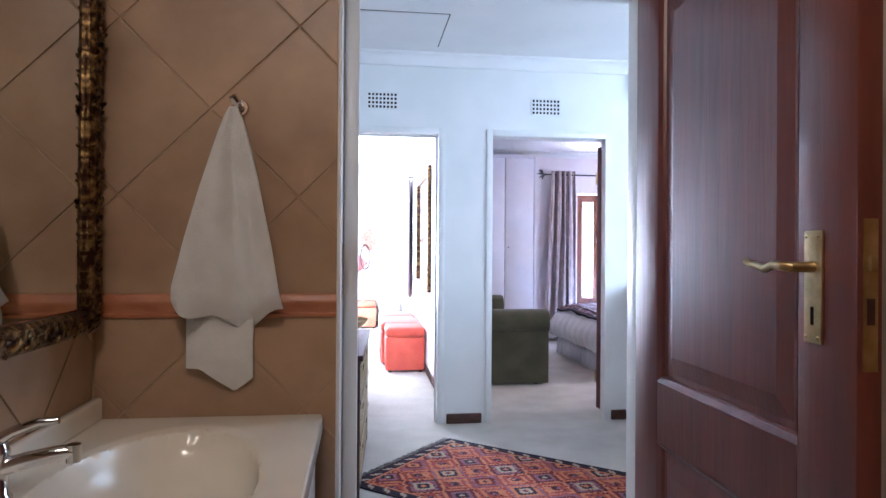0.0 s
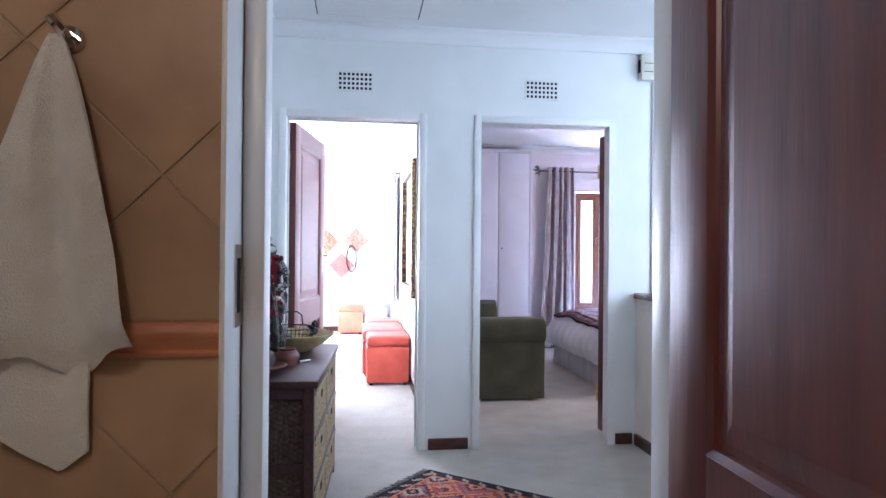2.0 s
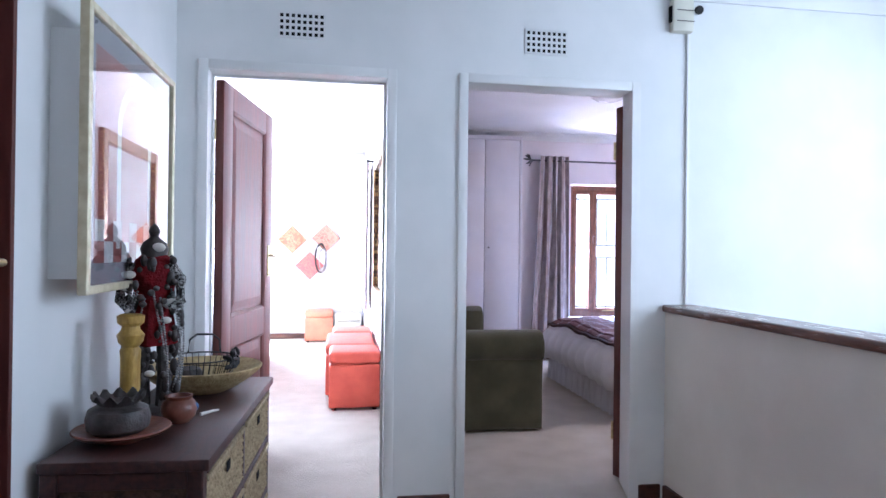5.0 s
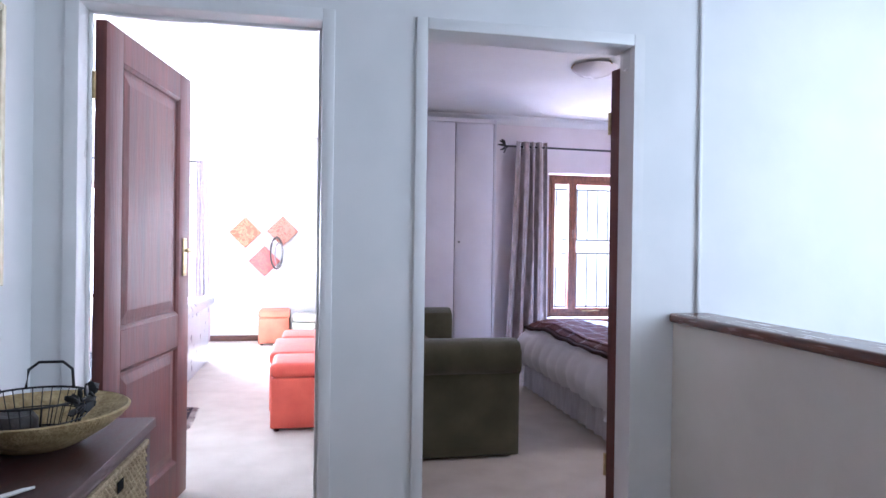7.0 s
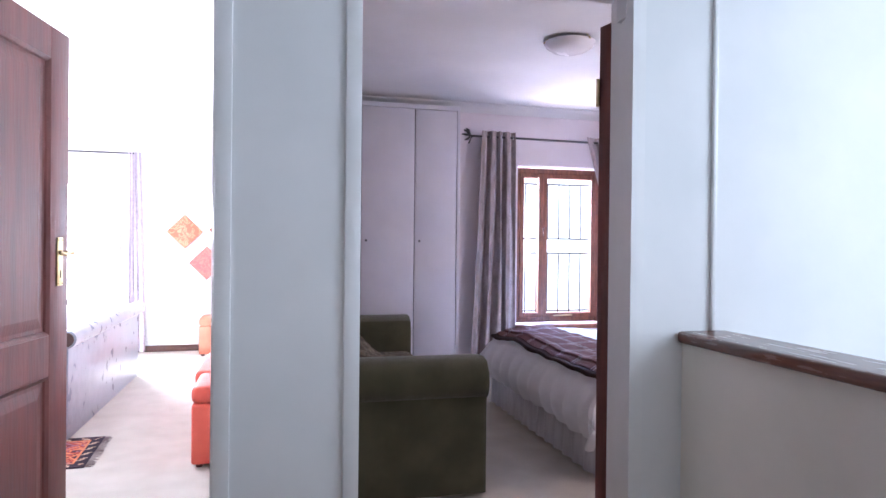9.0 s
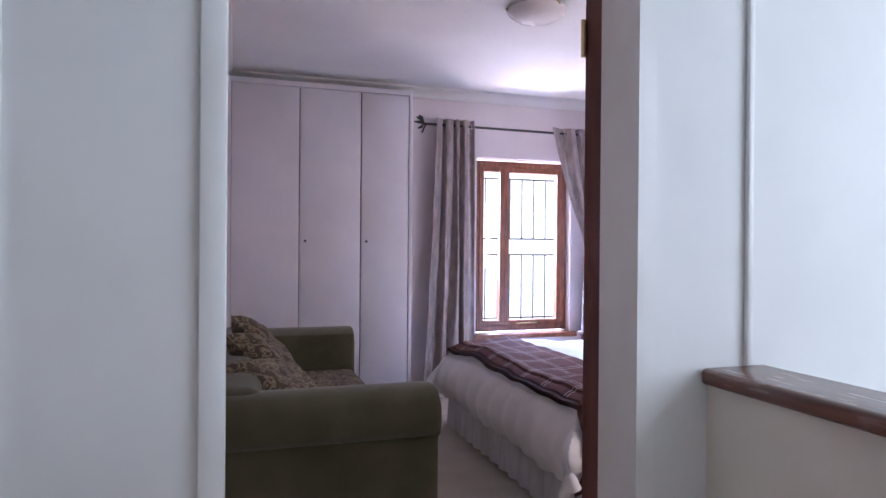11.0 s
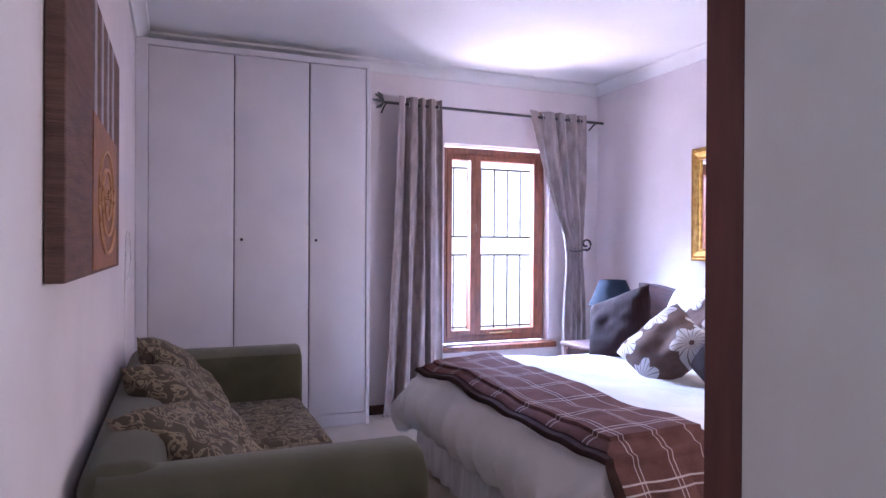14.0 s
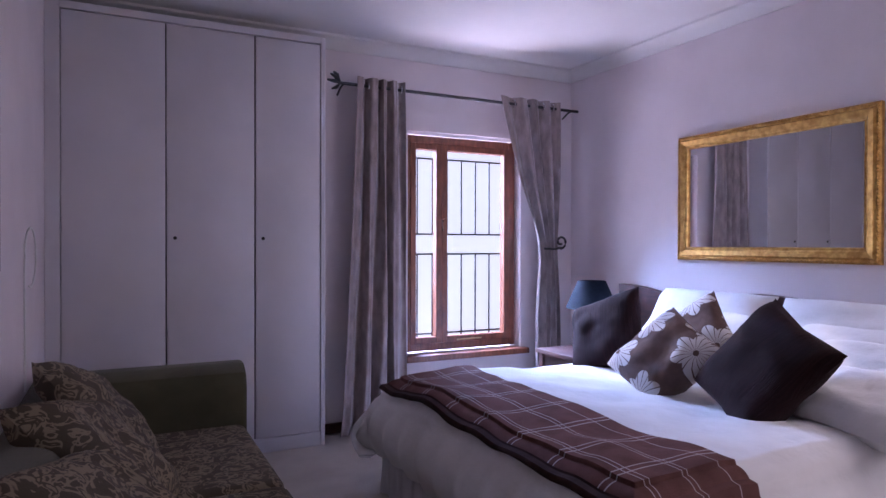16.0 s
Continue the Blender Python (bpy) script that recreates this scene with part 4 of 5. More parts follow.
window("window_1", 3.0, 3.94, 8.72, 0.485, 2.045, "two-casement wooden window with black burglar bars")
structure(box("trim_window_sill", (2.97, 8.535, 0.435), (3.985, 8.69, 0.478), M_WINW, None, 0.008, 2, True), "stained wooden window sill", "sill")
# Far frame and sill wear the wood colour lightened for glare.
window("window_2", -2.6, -0.98, 10.7, 0.5, 2.0, "wide wooden window, glaring daylight behind", bars=False, wood=M_WASHEDWIN)
structure(box("trim_far_sill", (-2.65, 10.5, 0.46), (-0.94, 10.65, 0.497), M_WASHEDWIN, None, 0.008, 2, True), "wooden sill of the far window", "sill")


def curtain(name, label, edges, y, z0, z1, folds, depth, mt, group=""):
    """Eyelet curtain; edges(v) gives its left and right x at height share v."""
    e = empty(name, None, label, "curtain", group)
    x_seed = 3.0 * edges(1.0)[0]
    def f(u, v):
        a, b = edges(v)
        w = u + 0.045 * math.sin(7.1 * u + y) + 0.025 * math.sin(15 * u + 2.0 * v + x_seed) * (1 - 0.6 * v)
        p = 2 * math.pi * folds * w + 0.7 * math.sin(2.6 * v + 4 * u) * (1 - v)
        fold = math.sin(p) + 0.30 * math.sin(2 * p + 1.1) + 0.45 * (1 - v) * noise.noise(Vector((u * 9 + x_seed, v * 1.3, 0.7)))
        crease = 0.006 * noise.noise(Vector((u * 14, v * 7 + x_seed, 2.0)))
        return (a + (b - a) * (u + 0.02 * math.sin(6 * v + 20 * u) * u * (1 - u) * 4), y - depth * (0.6 + 0.4 * (1 - v)) * fold - crease, z0 + (z1 - z0) * v)
    grid("cloth", f, folds * 22, 44, mt, e, 0.003)
    return e


curtain("curtain", "taupe eyelet curtain hanging straight in folds", lambda v: (2.46 + 0.115 * v ** 0.7, 2.955 - 0.04 * v), 8.455, 0.02, 2.35, 4, 0.042, M_CURT, "bedroom curtains")


def tied(v):
    z = 0.02 + 2.32 * v
    q = math.exp(-((z - 1.24) / 0.38) ** 2)
    up = max(0.0, (z - 1.24) / 1.1)
    l = 3.93 - 0.27 * min(1, up) ** 1.1 if z > 1.24 else 3.93 + 0.05 * math.sin((1.24 - z) * 2)
    return l + 0.075 * q, 4.195 - 0.03 * q


curtain("curtain", "taupe eyelet curtain tied back with an iron hook", tied, 8.455, 0.02, 2.34, 4, 0.04, M_CURT, "bedroom curtains")
e = empty("curtain_rod", None, "black iron curtain rod with leaf finials", "curtain rod")
tube("rod", [(2.46, 8.47, 2.30), (4.38, 8.47, 2.29)], 0.0105, M_IRON, e, 10)
bm = bmesh.new()
for dx, dz in ((-0.07, 0.05), (-0.09, 0.01), (-0.06, -0.045), (-0.05, 0.065)):
    add_tube(bm, [(2.47, 8.47, 2.30), (2.47 + dx * 0.5, 8.46, 2.30 + dz * 0.75), (2.47 + dx, 8.455, 2.30 + dz)], lambda q: 0.006 + 0.007 * math.sin(math.pi * q), 6)
put("finial", bm, M_IRON, e, True)
for x in (2.49, 4.33):
    tube("bracket", [(x, 8.47, 2.295), (x, 8.53, 2.285), (x, 8.60, 2.25)], 0.007, M_IRON, e)
for x0, x1 in ((2.57, 2.92), (3.66, 4.18)):
    for k in range(6):
        xx = x0 + (k + 0.5) * (x1 - x0) / 6
        tube("eyelet", [(xx, 8.47 + 0.026 * math.cos(a * math.pi / 8), 2.297 + 0.026 * math.sin(a * math.pi / 8)) for a in range(17)], 0.0045, M_CHROME, e, 6)
e = empty("tieback_hook", None, "black scrolled iron curtain tieback", "tieback")
tube("scroll", [(4.02, 8.40, 1.23), (4.10, 8.395, 1.225), (4.16, 8.40, 1.235)] + [(4.17 + (0.055 - 0.0025 * k) * math.sin(-0.4 + k * 0.45), 8.40, 1.25 - (0.055 - 0.0025 * k) * math.cos(-0.4 + k * 0.45) + 0.03) for k in range(1, 17)], 0.0085, M_IRON, e)
tube("stem", [(4.19, 8.40, 1.235), (4.22, 8.5, 1.235), (4.22, 8.6, 1.235)], 0.008, M_IRON, e)
curtain("curtain", "pale sunlit curtain beside the far window", lambda v: (-0.93 + 0.0 * v, -0.74 - 0.06 * v), 10.50, 0.02, 2.27, 4, 0.03, mat("pale_lilac_curtain", (0.55, 0.48, 0.55), (0.66, 0.60, 0.66), 0.9, 20.0))
e = empty("curtain_rod", None, "thin iron rod above the far window", "curtain rod")
tube("rod", [(-2.75, 10.5, 2.255), (-0.86, 10.5, 2.255)], 0.01, M_IRON, e)
for x in (-2.7, -0.9):
    tube("bracket", [(x, 10.5, 2.255), (x, 10.6, 2.235)], 0.007, M_IRON, e)


# ---- bedroom ----
# built-in wardrobe
e = empty("wardrobe", None, "built-in white wardrobe with three plain doors", "wardrobe")
box("body", (0.842, 8.41, 0.0), (2.325, 8.598, 2.545), M_LACQ, e)
boxes("frame", [((0.842, 8.385, 0), (0.912, 8.409, 2.545)), ((2.318, 8.385, 0), (2.345, 8.409, 2.545)), ((0.912, 8.385, 2.505), (2.318, 8.409, 2.545)), ((0.912, 8.392, 0), (2.318, 8.409, 0.085))], M_LACQ, e, 0.002)
for a, b in ((0.916, 1.425), (1.431, 1.914), (1.922, 2.313)):
    d = box("door", (a, 8.388, 0.092), (b, 8.4085, 2.50), M_LACQ, e, 0.003, 2, True)
box("gap", (0.914, 8.4087, 0.088), (2.316, 8.4095, 2.503), M_BLACK, e)
for x in (1.475, 1.965):
    bm = bmesh.new()
    bmesh.ops.create_cone(bm, cap_ends=True, segments=12, radius1=0.011, radius2=0.009, depth=0.008, matrix=pose(x, 8.386, 1.293, 90))
    put("keyhole", bm, M_IRON, e, True)

# loose wire on the wall
e = empty("wall_wire", None, "thin white cable looped on the wall", "cable")
tube("cable", [(0.846, 7.55, 0.65), (0.846, 7.54, 1.1), (0.846, 7.55, 1.2)] + [(0.846, 7.75 - 0.2 * math.cos(a), 1.2 + 0.13 * math.sin(a)) for a in [k * 0.3 for k in range(0, 18)]], 0.004, M_GLOSS, e)

# canvas on the side wall
e = empty("canvas_painting", None, "brown canvas with stripes and a copper spiral", "painting")
M_CV1 = mat("canvas_brown", (0.10, 0.048, 0.036), (0.17, 0.085, 0.062), 0.75, 6.0, (1, 1, 12), 0.6, 30)
M_CV2 = mat("canvas_copper", (0.20, 0.07, 0.025), (0.32, 0.12, 0.045), 0.6, 14.0, bump=0.5)
M_CV3 = mat("canvas_stripe", (0.33, 0.29, 0.31), (0.45, 0.40, 0.42), 0.8, 14.0)
c0, c1, d0, d1 = 5.42, 6.69, 1.175, 1.925
box("canvas", (0.842, c0, d0), (0.880, c1, d1), M_CV1, e, 0.003)
box("copper_field", (0.880, c0 + 0.44, d0 + 0.01), (0.8825, c1 - 0.14, d0 + 0.43), M_CV2, e)
boxes("stripes", [((0.880, c0 + 0.46 + k * 0.165, d0 + 0.43), (0.883, c0 + 0.515 + k * 0.165, d1 - 0.012)) for k in range(4)], M_CV3, e)
bm = bmesh.new()
yc, zc = (c0 + 0.44 + c1 - 0.14) / 2, d0 + 0.22
add_tube(bm, [(0.884, yc + (0.02 + 0.0034 * k) * 1.2 * math.cos(k * 0.3), zc + (0.02 + 0.0026 * k) * math.sin(k * 0.3)) for k in range(62)], 0.006, 5)
put("spiral", bm, mat("copper_line", (0.42, 0.20, 0.08), (0.5, 0.26, 0.12), 0.5), e, True)


def cushion(name, m, w, h, t, mt, label, category="cushion", group="", pinch=0.10, seed=0):
    """A stuffed cushion: x wide, z high, y thick."""
    e = empty(name, m, label, category, group)
    n = 22
    bm = bmesh.new()
    def side(s):
        vs = []
        for i in range(n + 1):
            row = []
            for j in range(n + 1):
                u, v = 2 * i / n - 1, 2 * j / n - 1
                k = 1 - pinch * (1 - (u * u + v * v) / 2) * 0
                x = u * w / 2 * (1 - pinch * (1 - v * v) * abs(u) ** 3 * 0 - pinch * (1 - abs(v)) * (1 if abs(u) > 0.999 else abs(u) ** 6))
                z = v * h / 2 * (1 - pinch * (1 - abs(u)) * abs(v) ** 6)
                b = max(0.0, (1 - u ** 4) * (1 - v ** 4)) ** 0.55
                wr = noise.noise(Vector((u * 2.2 + seed, v * 2.2, s * 3.0 + seed))) * 0.10 + noise.noise(Vector((u * 5 + seed, v * 5, s))) * 0.04
                row.append(bm.verts.new((x, s * t / 2 * b * (1 + wr * 2), z)))
            vs.append(row)
        for i in range(n):
            for j in range(n):
                f = (vs[i][j], vs[i + 1][j], vs[i + 1][j + 1], vs[i][j + 1])
                bm.faces.new(f if s < 0 else f[::-1])
    side(-1), side(1)
    bmesh.ops.remove_doubles(bm, verts=bm.verts[:], dist=1e-5)
    put("cover", bm, mt, e, True)
    return e


# two-seat sofa against the side wall, facing the bed
e = empty("sofa", None, "olive green two-seat sofa with rolled arms", "sofa")
SX0, SX1, SY0, SY1 = 0.86, 1.725, 5.60, 7.76
box("base", (SX0 + 0.02, SY0 + 0.06, 0.03), (SX1 - 0.03, SY1 - 0.06, 0.30), M_GREEN, e, 0.02, 3, True)


def arm(y0, s):
    pts = [(0.0, 0.02), (0.0, 0.50), (-0.035, 0.53), (-0.05, 0.58), (-0.045, 0.64), (-0.01, 0.685), (0.05, 0.70), (0.12, 0.695), (0.17, 0.66), (0.185, 0.60), (0.18, 0.5), (0.175, 0.02)]
    bm = bmesh.new()
    rings = []
    for x, k in ((SX0 + 0.05, 1), (SX1 - 0.02, 1), (SX1 - 0.005, 0.985), (SX1, 0.94)):
        rings.append([bm.verts.new((x, y0 + s * (0.07 + (o - 0.07) * k), 0.35 + (z - 0.35) * (k if z > 0.1 else 1))) for o, z in pts])
    for a, b in zip(rings, rings[1:]):
        for i in range(len(pts)):
            j = (i + 1) % len(pts)
            bm.faces.new((a[i], a[j], b[j], b[i]))
    bm.faces.new(rings[0]), bm.faces.new(rings[-1])
    bmesh.ops.recalc_face_normals(bm, faces=bm.faces[:])
    put("arm", bm, M_GREEN, e, True)


arm(SY0 + 0.04, 1), arm(SY1 - 0.04, -1)
box("back", (SX0, SY0 + 0.06, 0.05), (SX0 + 0.2, SY1 - 0.06, 0.72), M_GREEN, e, 0.07, 5, True)
ya, yb = SY0 + 0.235, SY1 - 0.235
ym = (ya + yb) / 2
for a, b in ((ya, ym - 0.004), (ym + 0.004, yb)):
    bm = add_box(bmesh.new(), (SX0 + 0.19, a, 0.302), (SX1 - 0.01, b, 0.435), 0.045, 4)
    put("seat_cushion", bm, M_DAMASK, e, True)
for x in (SX0 + 0.08, SX1 - 0.1):
    for y in (SY0 + 0.12, SY1 - 0.12):
        lathe("foot", [(0.02, 0.0), (0.028, 0.031)], M_DARKW, e, 12, (x, y, 0))
cushion("cushion", pose(1.16, 6.16, 0.585) @ pose(0, 0, 0, -54, 0, 78) @ pose(0, 0, 0, 0, 14, 0), 0.50, 0.46, 0.17, M_DAMASK, "olive leaf damask cushion on the sofa", "cushion", "sofa cushions", seed=1)
cushion("cushion", pose(1.14, 6.62, 0.61) @ pose(0, 0, 0, -46, 0, 84) @ pose(0, 0, 0, 0, 18, 0), 0.52, 0.48, 0.18, M_DAMASK, "olive leaf damask cushion on the sofa", "cushion", "sofa cushions", seed=2)
cushion("cushion", pose(1.13, 7.08, 0.63) @ pose(0, 0, 0, -40, 0, 90) @ pose(0, 0, 0, 0, 24, 0), 0.50, 0.46, 0.17, M_DAMASK, "olive leaf damask cushion on the sofa", "cushion", "sofa cushions", seed=3)

# bed
BX0, BX1, BY0, BY1, BZ = 2.40, 4.33, 5.72, 7.50, 0.56
e = empty("bed", None, "double bed with white duvet and pale valance", "bed")
box("mattress", (BX0 + 0.02, BY0 + 0.02, 0.28), (BX1, BY1 - 0.02, BZ - 0.025), M_LINEN, e, 0.05, 3, True)
box("bed_base", (BX0 + 0.05, BY0 + 0.05, 0.02), (BX1, BY1 - 0.05, 0.28), M_BASE, e, 0.01)


def valance(u, v):
    per = [(BX1, BY1), (BX0, BY1), (BX0, BY0), (BX1, BY0)]
    L = [BX1 - BX0, BY1 - BY0, BX1 - BX0]
    s = u * sum(L)
    for k in range(3):
        if s <= L[k] or k == 2:
            q = min(1, s / L[k])
            break
        s -= L[k]
    (xa, ya), (xb, yb) = per[k], per[k + 1]
    x, y = xa + (xb - xa) * q, ya + (yb - ya) * q
    out = 0.012 + 0.012 * math.sin(u * 260) * (1 - v) + 0.012 * (1 - v)
    nx, ny = ((0, 1), (-1, 0), (0, -1))[k]
    return (x + nx * out, y + ny * out, 0.012 + 0.30 * v)


grid("valance", valance, 240, 4, M_VAL, e)


def drape(x, y, over, hang):
    """Folds a flat cover over the mattress edge: what lies past an edge hangs down."""
    r = 0.06
    def fold(p, edge, s):
        d = (p - edge) * s
        if d <= -r:
            return p, 0.0
        if d < r * 0.57:
            a = (d + r) / r
            a = min(a, math.pi / 2)
            return edge + s * (-r + r * math.sin(a)), -r * (1 - math.cos(a))
        return edge + s * 0.075 * math.sin(math.pi * min(1.0, (d - r * 0.57) / 0.34)), -r - (d - r * 0.57)
    xx, dx = fold(x, BX0, -1)
    y1, d1 = fold(y, BY1, 1)
    y2, d2 = fold(y, BY0, -1)
    yy, dy = (y1, d1) if abs(d1) > abs(d2) else (y2, d2)
    return xx, yy, min(dx, dy)


def duvet(u, v):
    x, y = BX0 - 0.33 + u * (BX1 - 0.35 - BX0 + 0.33), BY0 - 0.36 + v * (BY1 - BY0 + 0.72)
    xx, yy, dz = drape(x, y, 0.6, 0.3)
    hang = max(0.0, -dz - 0.05)
    n = noise.noise(Vector((x * 2.3, y * 2.3, 0.3))) * 0.030 + noise.noise(Vector((x * 6, y * 6, 2.0))) * 0.012
    w = min(1, hang * 5) * (0.028 * math.sin(x * 17 + 3 * y) * (1 if abs(y - yy) > 0.01 else 0) + 0.028 * math.sin(y * 17 + x * 2) * (1 if abs(x - xx) > 0.01 else 0))
    if abs(x - xx) > 0.01:
        xx -= abs(w) + 0.01
    if abs(y - yy) > 0.01:
        yy += (1 if y > 6.6 else -1) * (abs(w) + 0.01)
    puff = 0.03 * (1 if dz == 0 else 0.5)
    return (xx + n * 0.3, yy, max(0.16, BZ + puff + dz + n * (1 if dz > -0.08 else 0.5)))


grid("duvet", duvet, 110, 120, M_LINEN, e, 0.012)
M_HEAD = M_DARKW
bm = bmesh.new()
n = 48
for x in (4.345, 4.405):
    lo = [bm.verts.new((x, BY0 - 0.02 + (BY1 + 0.48 - BY0) * k / n, 0.1)) for k in range(n + 1)]
    hi = [bm.verts.new((x, BY0 - 0.02 + (BY1 + 0.48 - BY0) * k / n, 0.90 + 0.085 * abs(math.cos(2 * math.pi * k / n)) ** 0.8)) for k in range(n + 1)]
    if x < 4.35:
        A = (lo, hi)
    for k in range(n):
        bm.faces.new((lo[k], lo[k + 1], hi[k + 1], hi[k]))
B = (lo, hi)
for k in range(n):
    bm.faces.new((A[1][k], A[1][k + 1], B[1][k + 1], B[1][k]))
bm.faces.new((A[0][0], A[1][0], B[1][0], B[0][0])), bm.faces.new((A[0][n], A[1][n], B[1][n], B[0][n]))
bmesh.ops.recalc_face_normals(bm, faces=bm.faces[:])
put("headboard", bm, M_DARKW, e)

# plaid throw across the foot
M_THROW = [mat("throw_brown", (0.115, 0.050, 0.044), (0.165, 0.078, 0.070), 0.95, 12.0, bump=0.6, bscale=260), mat("throw_line", (0.46, 0.40, 0.40), (0.55, 0.48, 0.48), 0.95, 12.0, bump=0.5, bscale=260), mat("throw_hem", (0.03, 0.014, 0.013), (0.05, 0.025, 0.022), 0.9, 20.0)]
th = empty("throw_blanket", None, "brown plaid throw laid across the bed foot", "throw")
bm = bmesh.new()
NU, NV = 128, 400
X0, X1, Y0, Y1 = 2.375, 2.86, BY0 - 0.40, BY1 + 0.02


def throw_pt(u, v):
    x, y = X0 + u * (X1 - X0), Y0 + v * (Y1 - Y0)
    b = duvet((x - (BX0 - 0.33)) / (BX1 - 0.35 - BX0 + 0.33), (y - (BY0 - 0.36)) / (BY1 - BY0 + 0.72))
    return (b[0] - (0.012 if x < BX0 else 0), b[1] + (0.014 if y > BY1 else -0.014 if y < BY0 else 0), b[2] + 0.014)


vs = [[bm.verts.new(throw_pt(i / NU, j / NV)) for j in range(NV + 1)] for i in range(NU + 1)]
for i in range(NU):
    for j in range(NV):
        f = bm.faces.new((vs[i][j], vs[i + 1][j], vs[i + 1][j + 1], vs[i][j + 1]))
        line = i in (31, 36, 69, 74, 107) or j % 44 in (8, 13)
        f.material_index = 2 if i < 9 else (1 if line else 0)
put("cloth", bm, M_THROW, th, True)



def floral_mat(name, base, petal):
    """Cloth printed with large open flowers, one to each cell, with fine dark petal veins."""
    m = mat(name, base, tuple(c * 1.3 for c in base), 0.85, 30.0, bump=0.3, bscale=260)
    nt = m.node_tree
    b = nt.nodes["Principled BSDF"]
    old = b.inputs["Base Color"].links[0].from_socket
    tc = nt.nodes.new("ShaderNodeTexCoord")
    sep = nt.nodes.new("ShaderNodeSeparateXYZ")
    nt.links.new(tc.outputs["Object"], sep.inputs[0])
    flat = nt.nodes.new("ShaderNodeCombineXYZ")
    nt.links.new(sep.outputs[0], flat.inputs[0]), nt.links.new(sep.outputs[2], flat.inputs[1])
    vo = nt.nodes.new("ShaderNodeTexVoronoi")
    vo.voronoi_dimensions, vo.inputs["Scale"].default_value, vo.inputs["Randomness"].default_value = "2D", 3.9, 0.7
    nt.links.new(flat.outputs[0], vo.inputs["Vector"])
    d = nt.nodes.new("ShaderNodeVectorMath")
    d.operation = "SUBTRACT"
    nt.links.new(flat.outputs[0], d.inputs[0]), nt.links.new(vo.outputs["Position"], d.inputs[1])
    s2 = nt.nodes.new("ShaderNodeSeparateXYZ")
    nt.links.new(d.outputs[0], s2.inputs[0])

    def mth(op, p, q=None):
        k = nt.nodes.new("ShaderNodeMath")
        k.operation = op
        for i, v in enumerate((p, q)):
            if v is None:
                continue
            if isinstance(v, (int, float)):
                k.inputs[i].default_value = v
            else:
                nt.links.new(v, k.inputs[i])
        return k.outputs[0]
    r = mth("SQRT", mth("ADD", mth("MULTIPLY", s2.outputs[0], s2.outputs[0]), mth("MULTIPLY", s2.outputs[1], s2.outputs[1])))
    a = mth("ARCTAN2", s2.outputs[1], s2.outputs[0])
    lobe = mth("ADD", mth("MULTIPLY", mth("ABSOLUTE", mth("COSINE", mth("MULTIPLY", a, 3.0))), 0.04), 0.075)
    inside = mth("LESS_THAN", r, lobe)
    vein = mth("GREATER_THAN", mth("ABSOLUTE", mth("SINE", mth("MULTIPLY", a, 9.0))), 0.22)
    heart = mth("GREATER_THAN", r, 0.014)
    mask = mth("MULTIPLY", mth("MULTIPLY", inside, vein), heart)
    mix = nt.nodes.new("ShaderNodeMix")
    mix.data_type = "RGBA"
    nt.links.new(mask, mix.inputs[0])
    nt.links.new(old, mix.inputs[6])
    mix.inputs[7].default_value = (*petal, 1)
    nt.links.new(mix.outputs[2], b.inputs["Base Color"])
    return m


M_FLORAL = floral_mat("floral_taupe", (0.10, 0.064, 0.055), (0.56, 0.54, 0.54))
PI = "bed pillows"
for y, z, rz, sd in ((7.10, 0.79, 0, 11), (6.25, 0.79, 2, 12)):
    cushion("pillow", pose(4.20, y, z, 0, 0, -90 + rz) @ pose(0, 0, 0, -32, 0, 0), 0.80, 0.46, 0.20, M_LINEN, "white bed pillow propped on the headboard", "pillow", PI, 0.04, sd)
for y, z, rz, sd in ((7.02, 0.72, 0, 13), (6.12, 0.72, -4, 14)):
    cushion("pillow", pose(4.03, y, z, 0, 0, -90 + rz) @ pose(0, 0, 0, -50, 0, 0), 0.78, 0.46, 0.19, M_LINEN, "white bed pillow leaning on another", "pillow", PI, 0.04, sd)
for x, y, z, tilt, rz, sd in ((3.86, 5.98, 0.695, -58, -8, 15), (3.72, 5.86, 0.665, -74, -14, 16)):
    cushion("pillow", pose(x, y, z, 0, 0, -90 + rz) @ pose(0, 0, 0, tilt, 0, 0), 0.72, 0.48, 0.17, M_LINEN, "white bed pillow lying against the others", "pillow", PI, 0.05, sd)
CU = "scatter cushions on the bed"
cushion("cushion", pose(3.64, 7.27, 0.755, 0, 0, -90) @ pose(0, 0, 0, -26, 0, 8) @ pose(0, 0, 0, 0, -24, 0), 0.46, 0.46, 0.17, M_BROWN, "dark brown ribbed scatter cushion", "cushion", CU, 0.1, 21)
cushion("cushion", pose(3.83, 6.82, 0.775, 0, 0, -90) @ pose(0, 0, 0, -30, 0, 0) @ pose(0, 0, 0, 0, 45, 0), 0.40, 0.40, 0.15, M_FLORAL, "taupe scatter cushion with pale flowers", "cushion", CU, 0.1, 22)
cushion("cushion", pose(3.52, 6.72, 0.715, 0, 0, -90) @ pose(0, 0, 0, -40, 0, 10) @ pose(0, 0, 0, 0, 30, 0), 0.44, 0.44, 0.16, M_FLORAL, "taupe scatter cushion with pale flowers", "cushion", CU, 0.1, 23)
cushion("cushion", pose(3.52, 6.19, 0.755, 0, 0, -90) @ pose(0, 0, 0, -34, 0, -10) @ pose(0, 0, 0, 0, 24, 0), 0.50, 0.50, 0.18, M_BROWN, "dark brown ribbed scatter cushion", "cushion", CU, 0.1, 24)

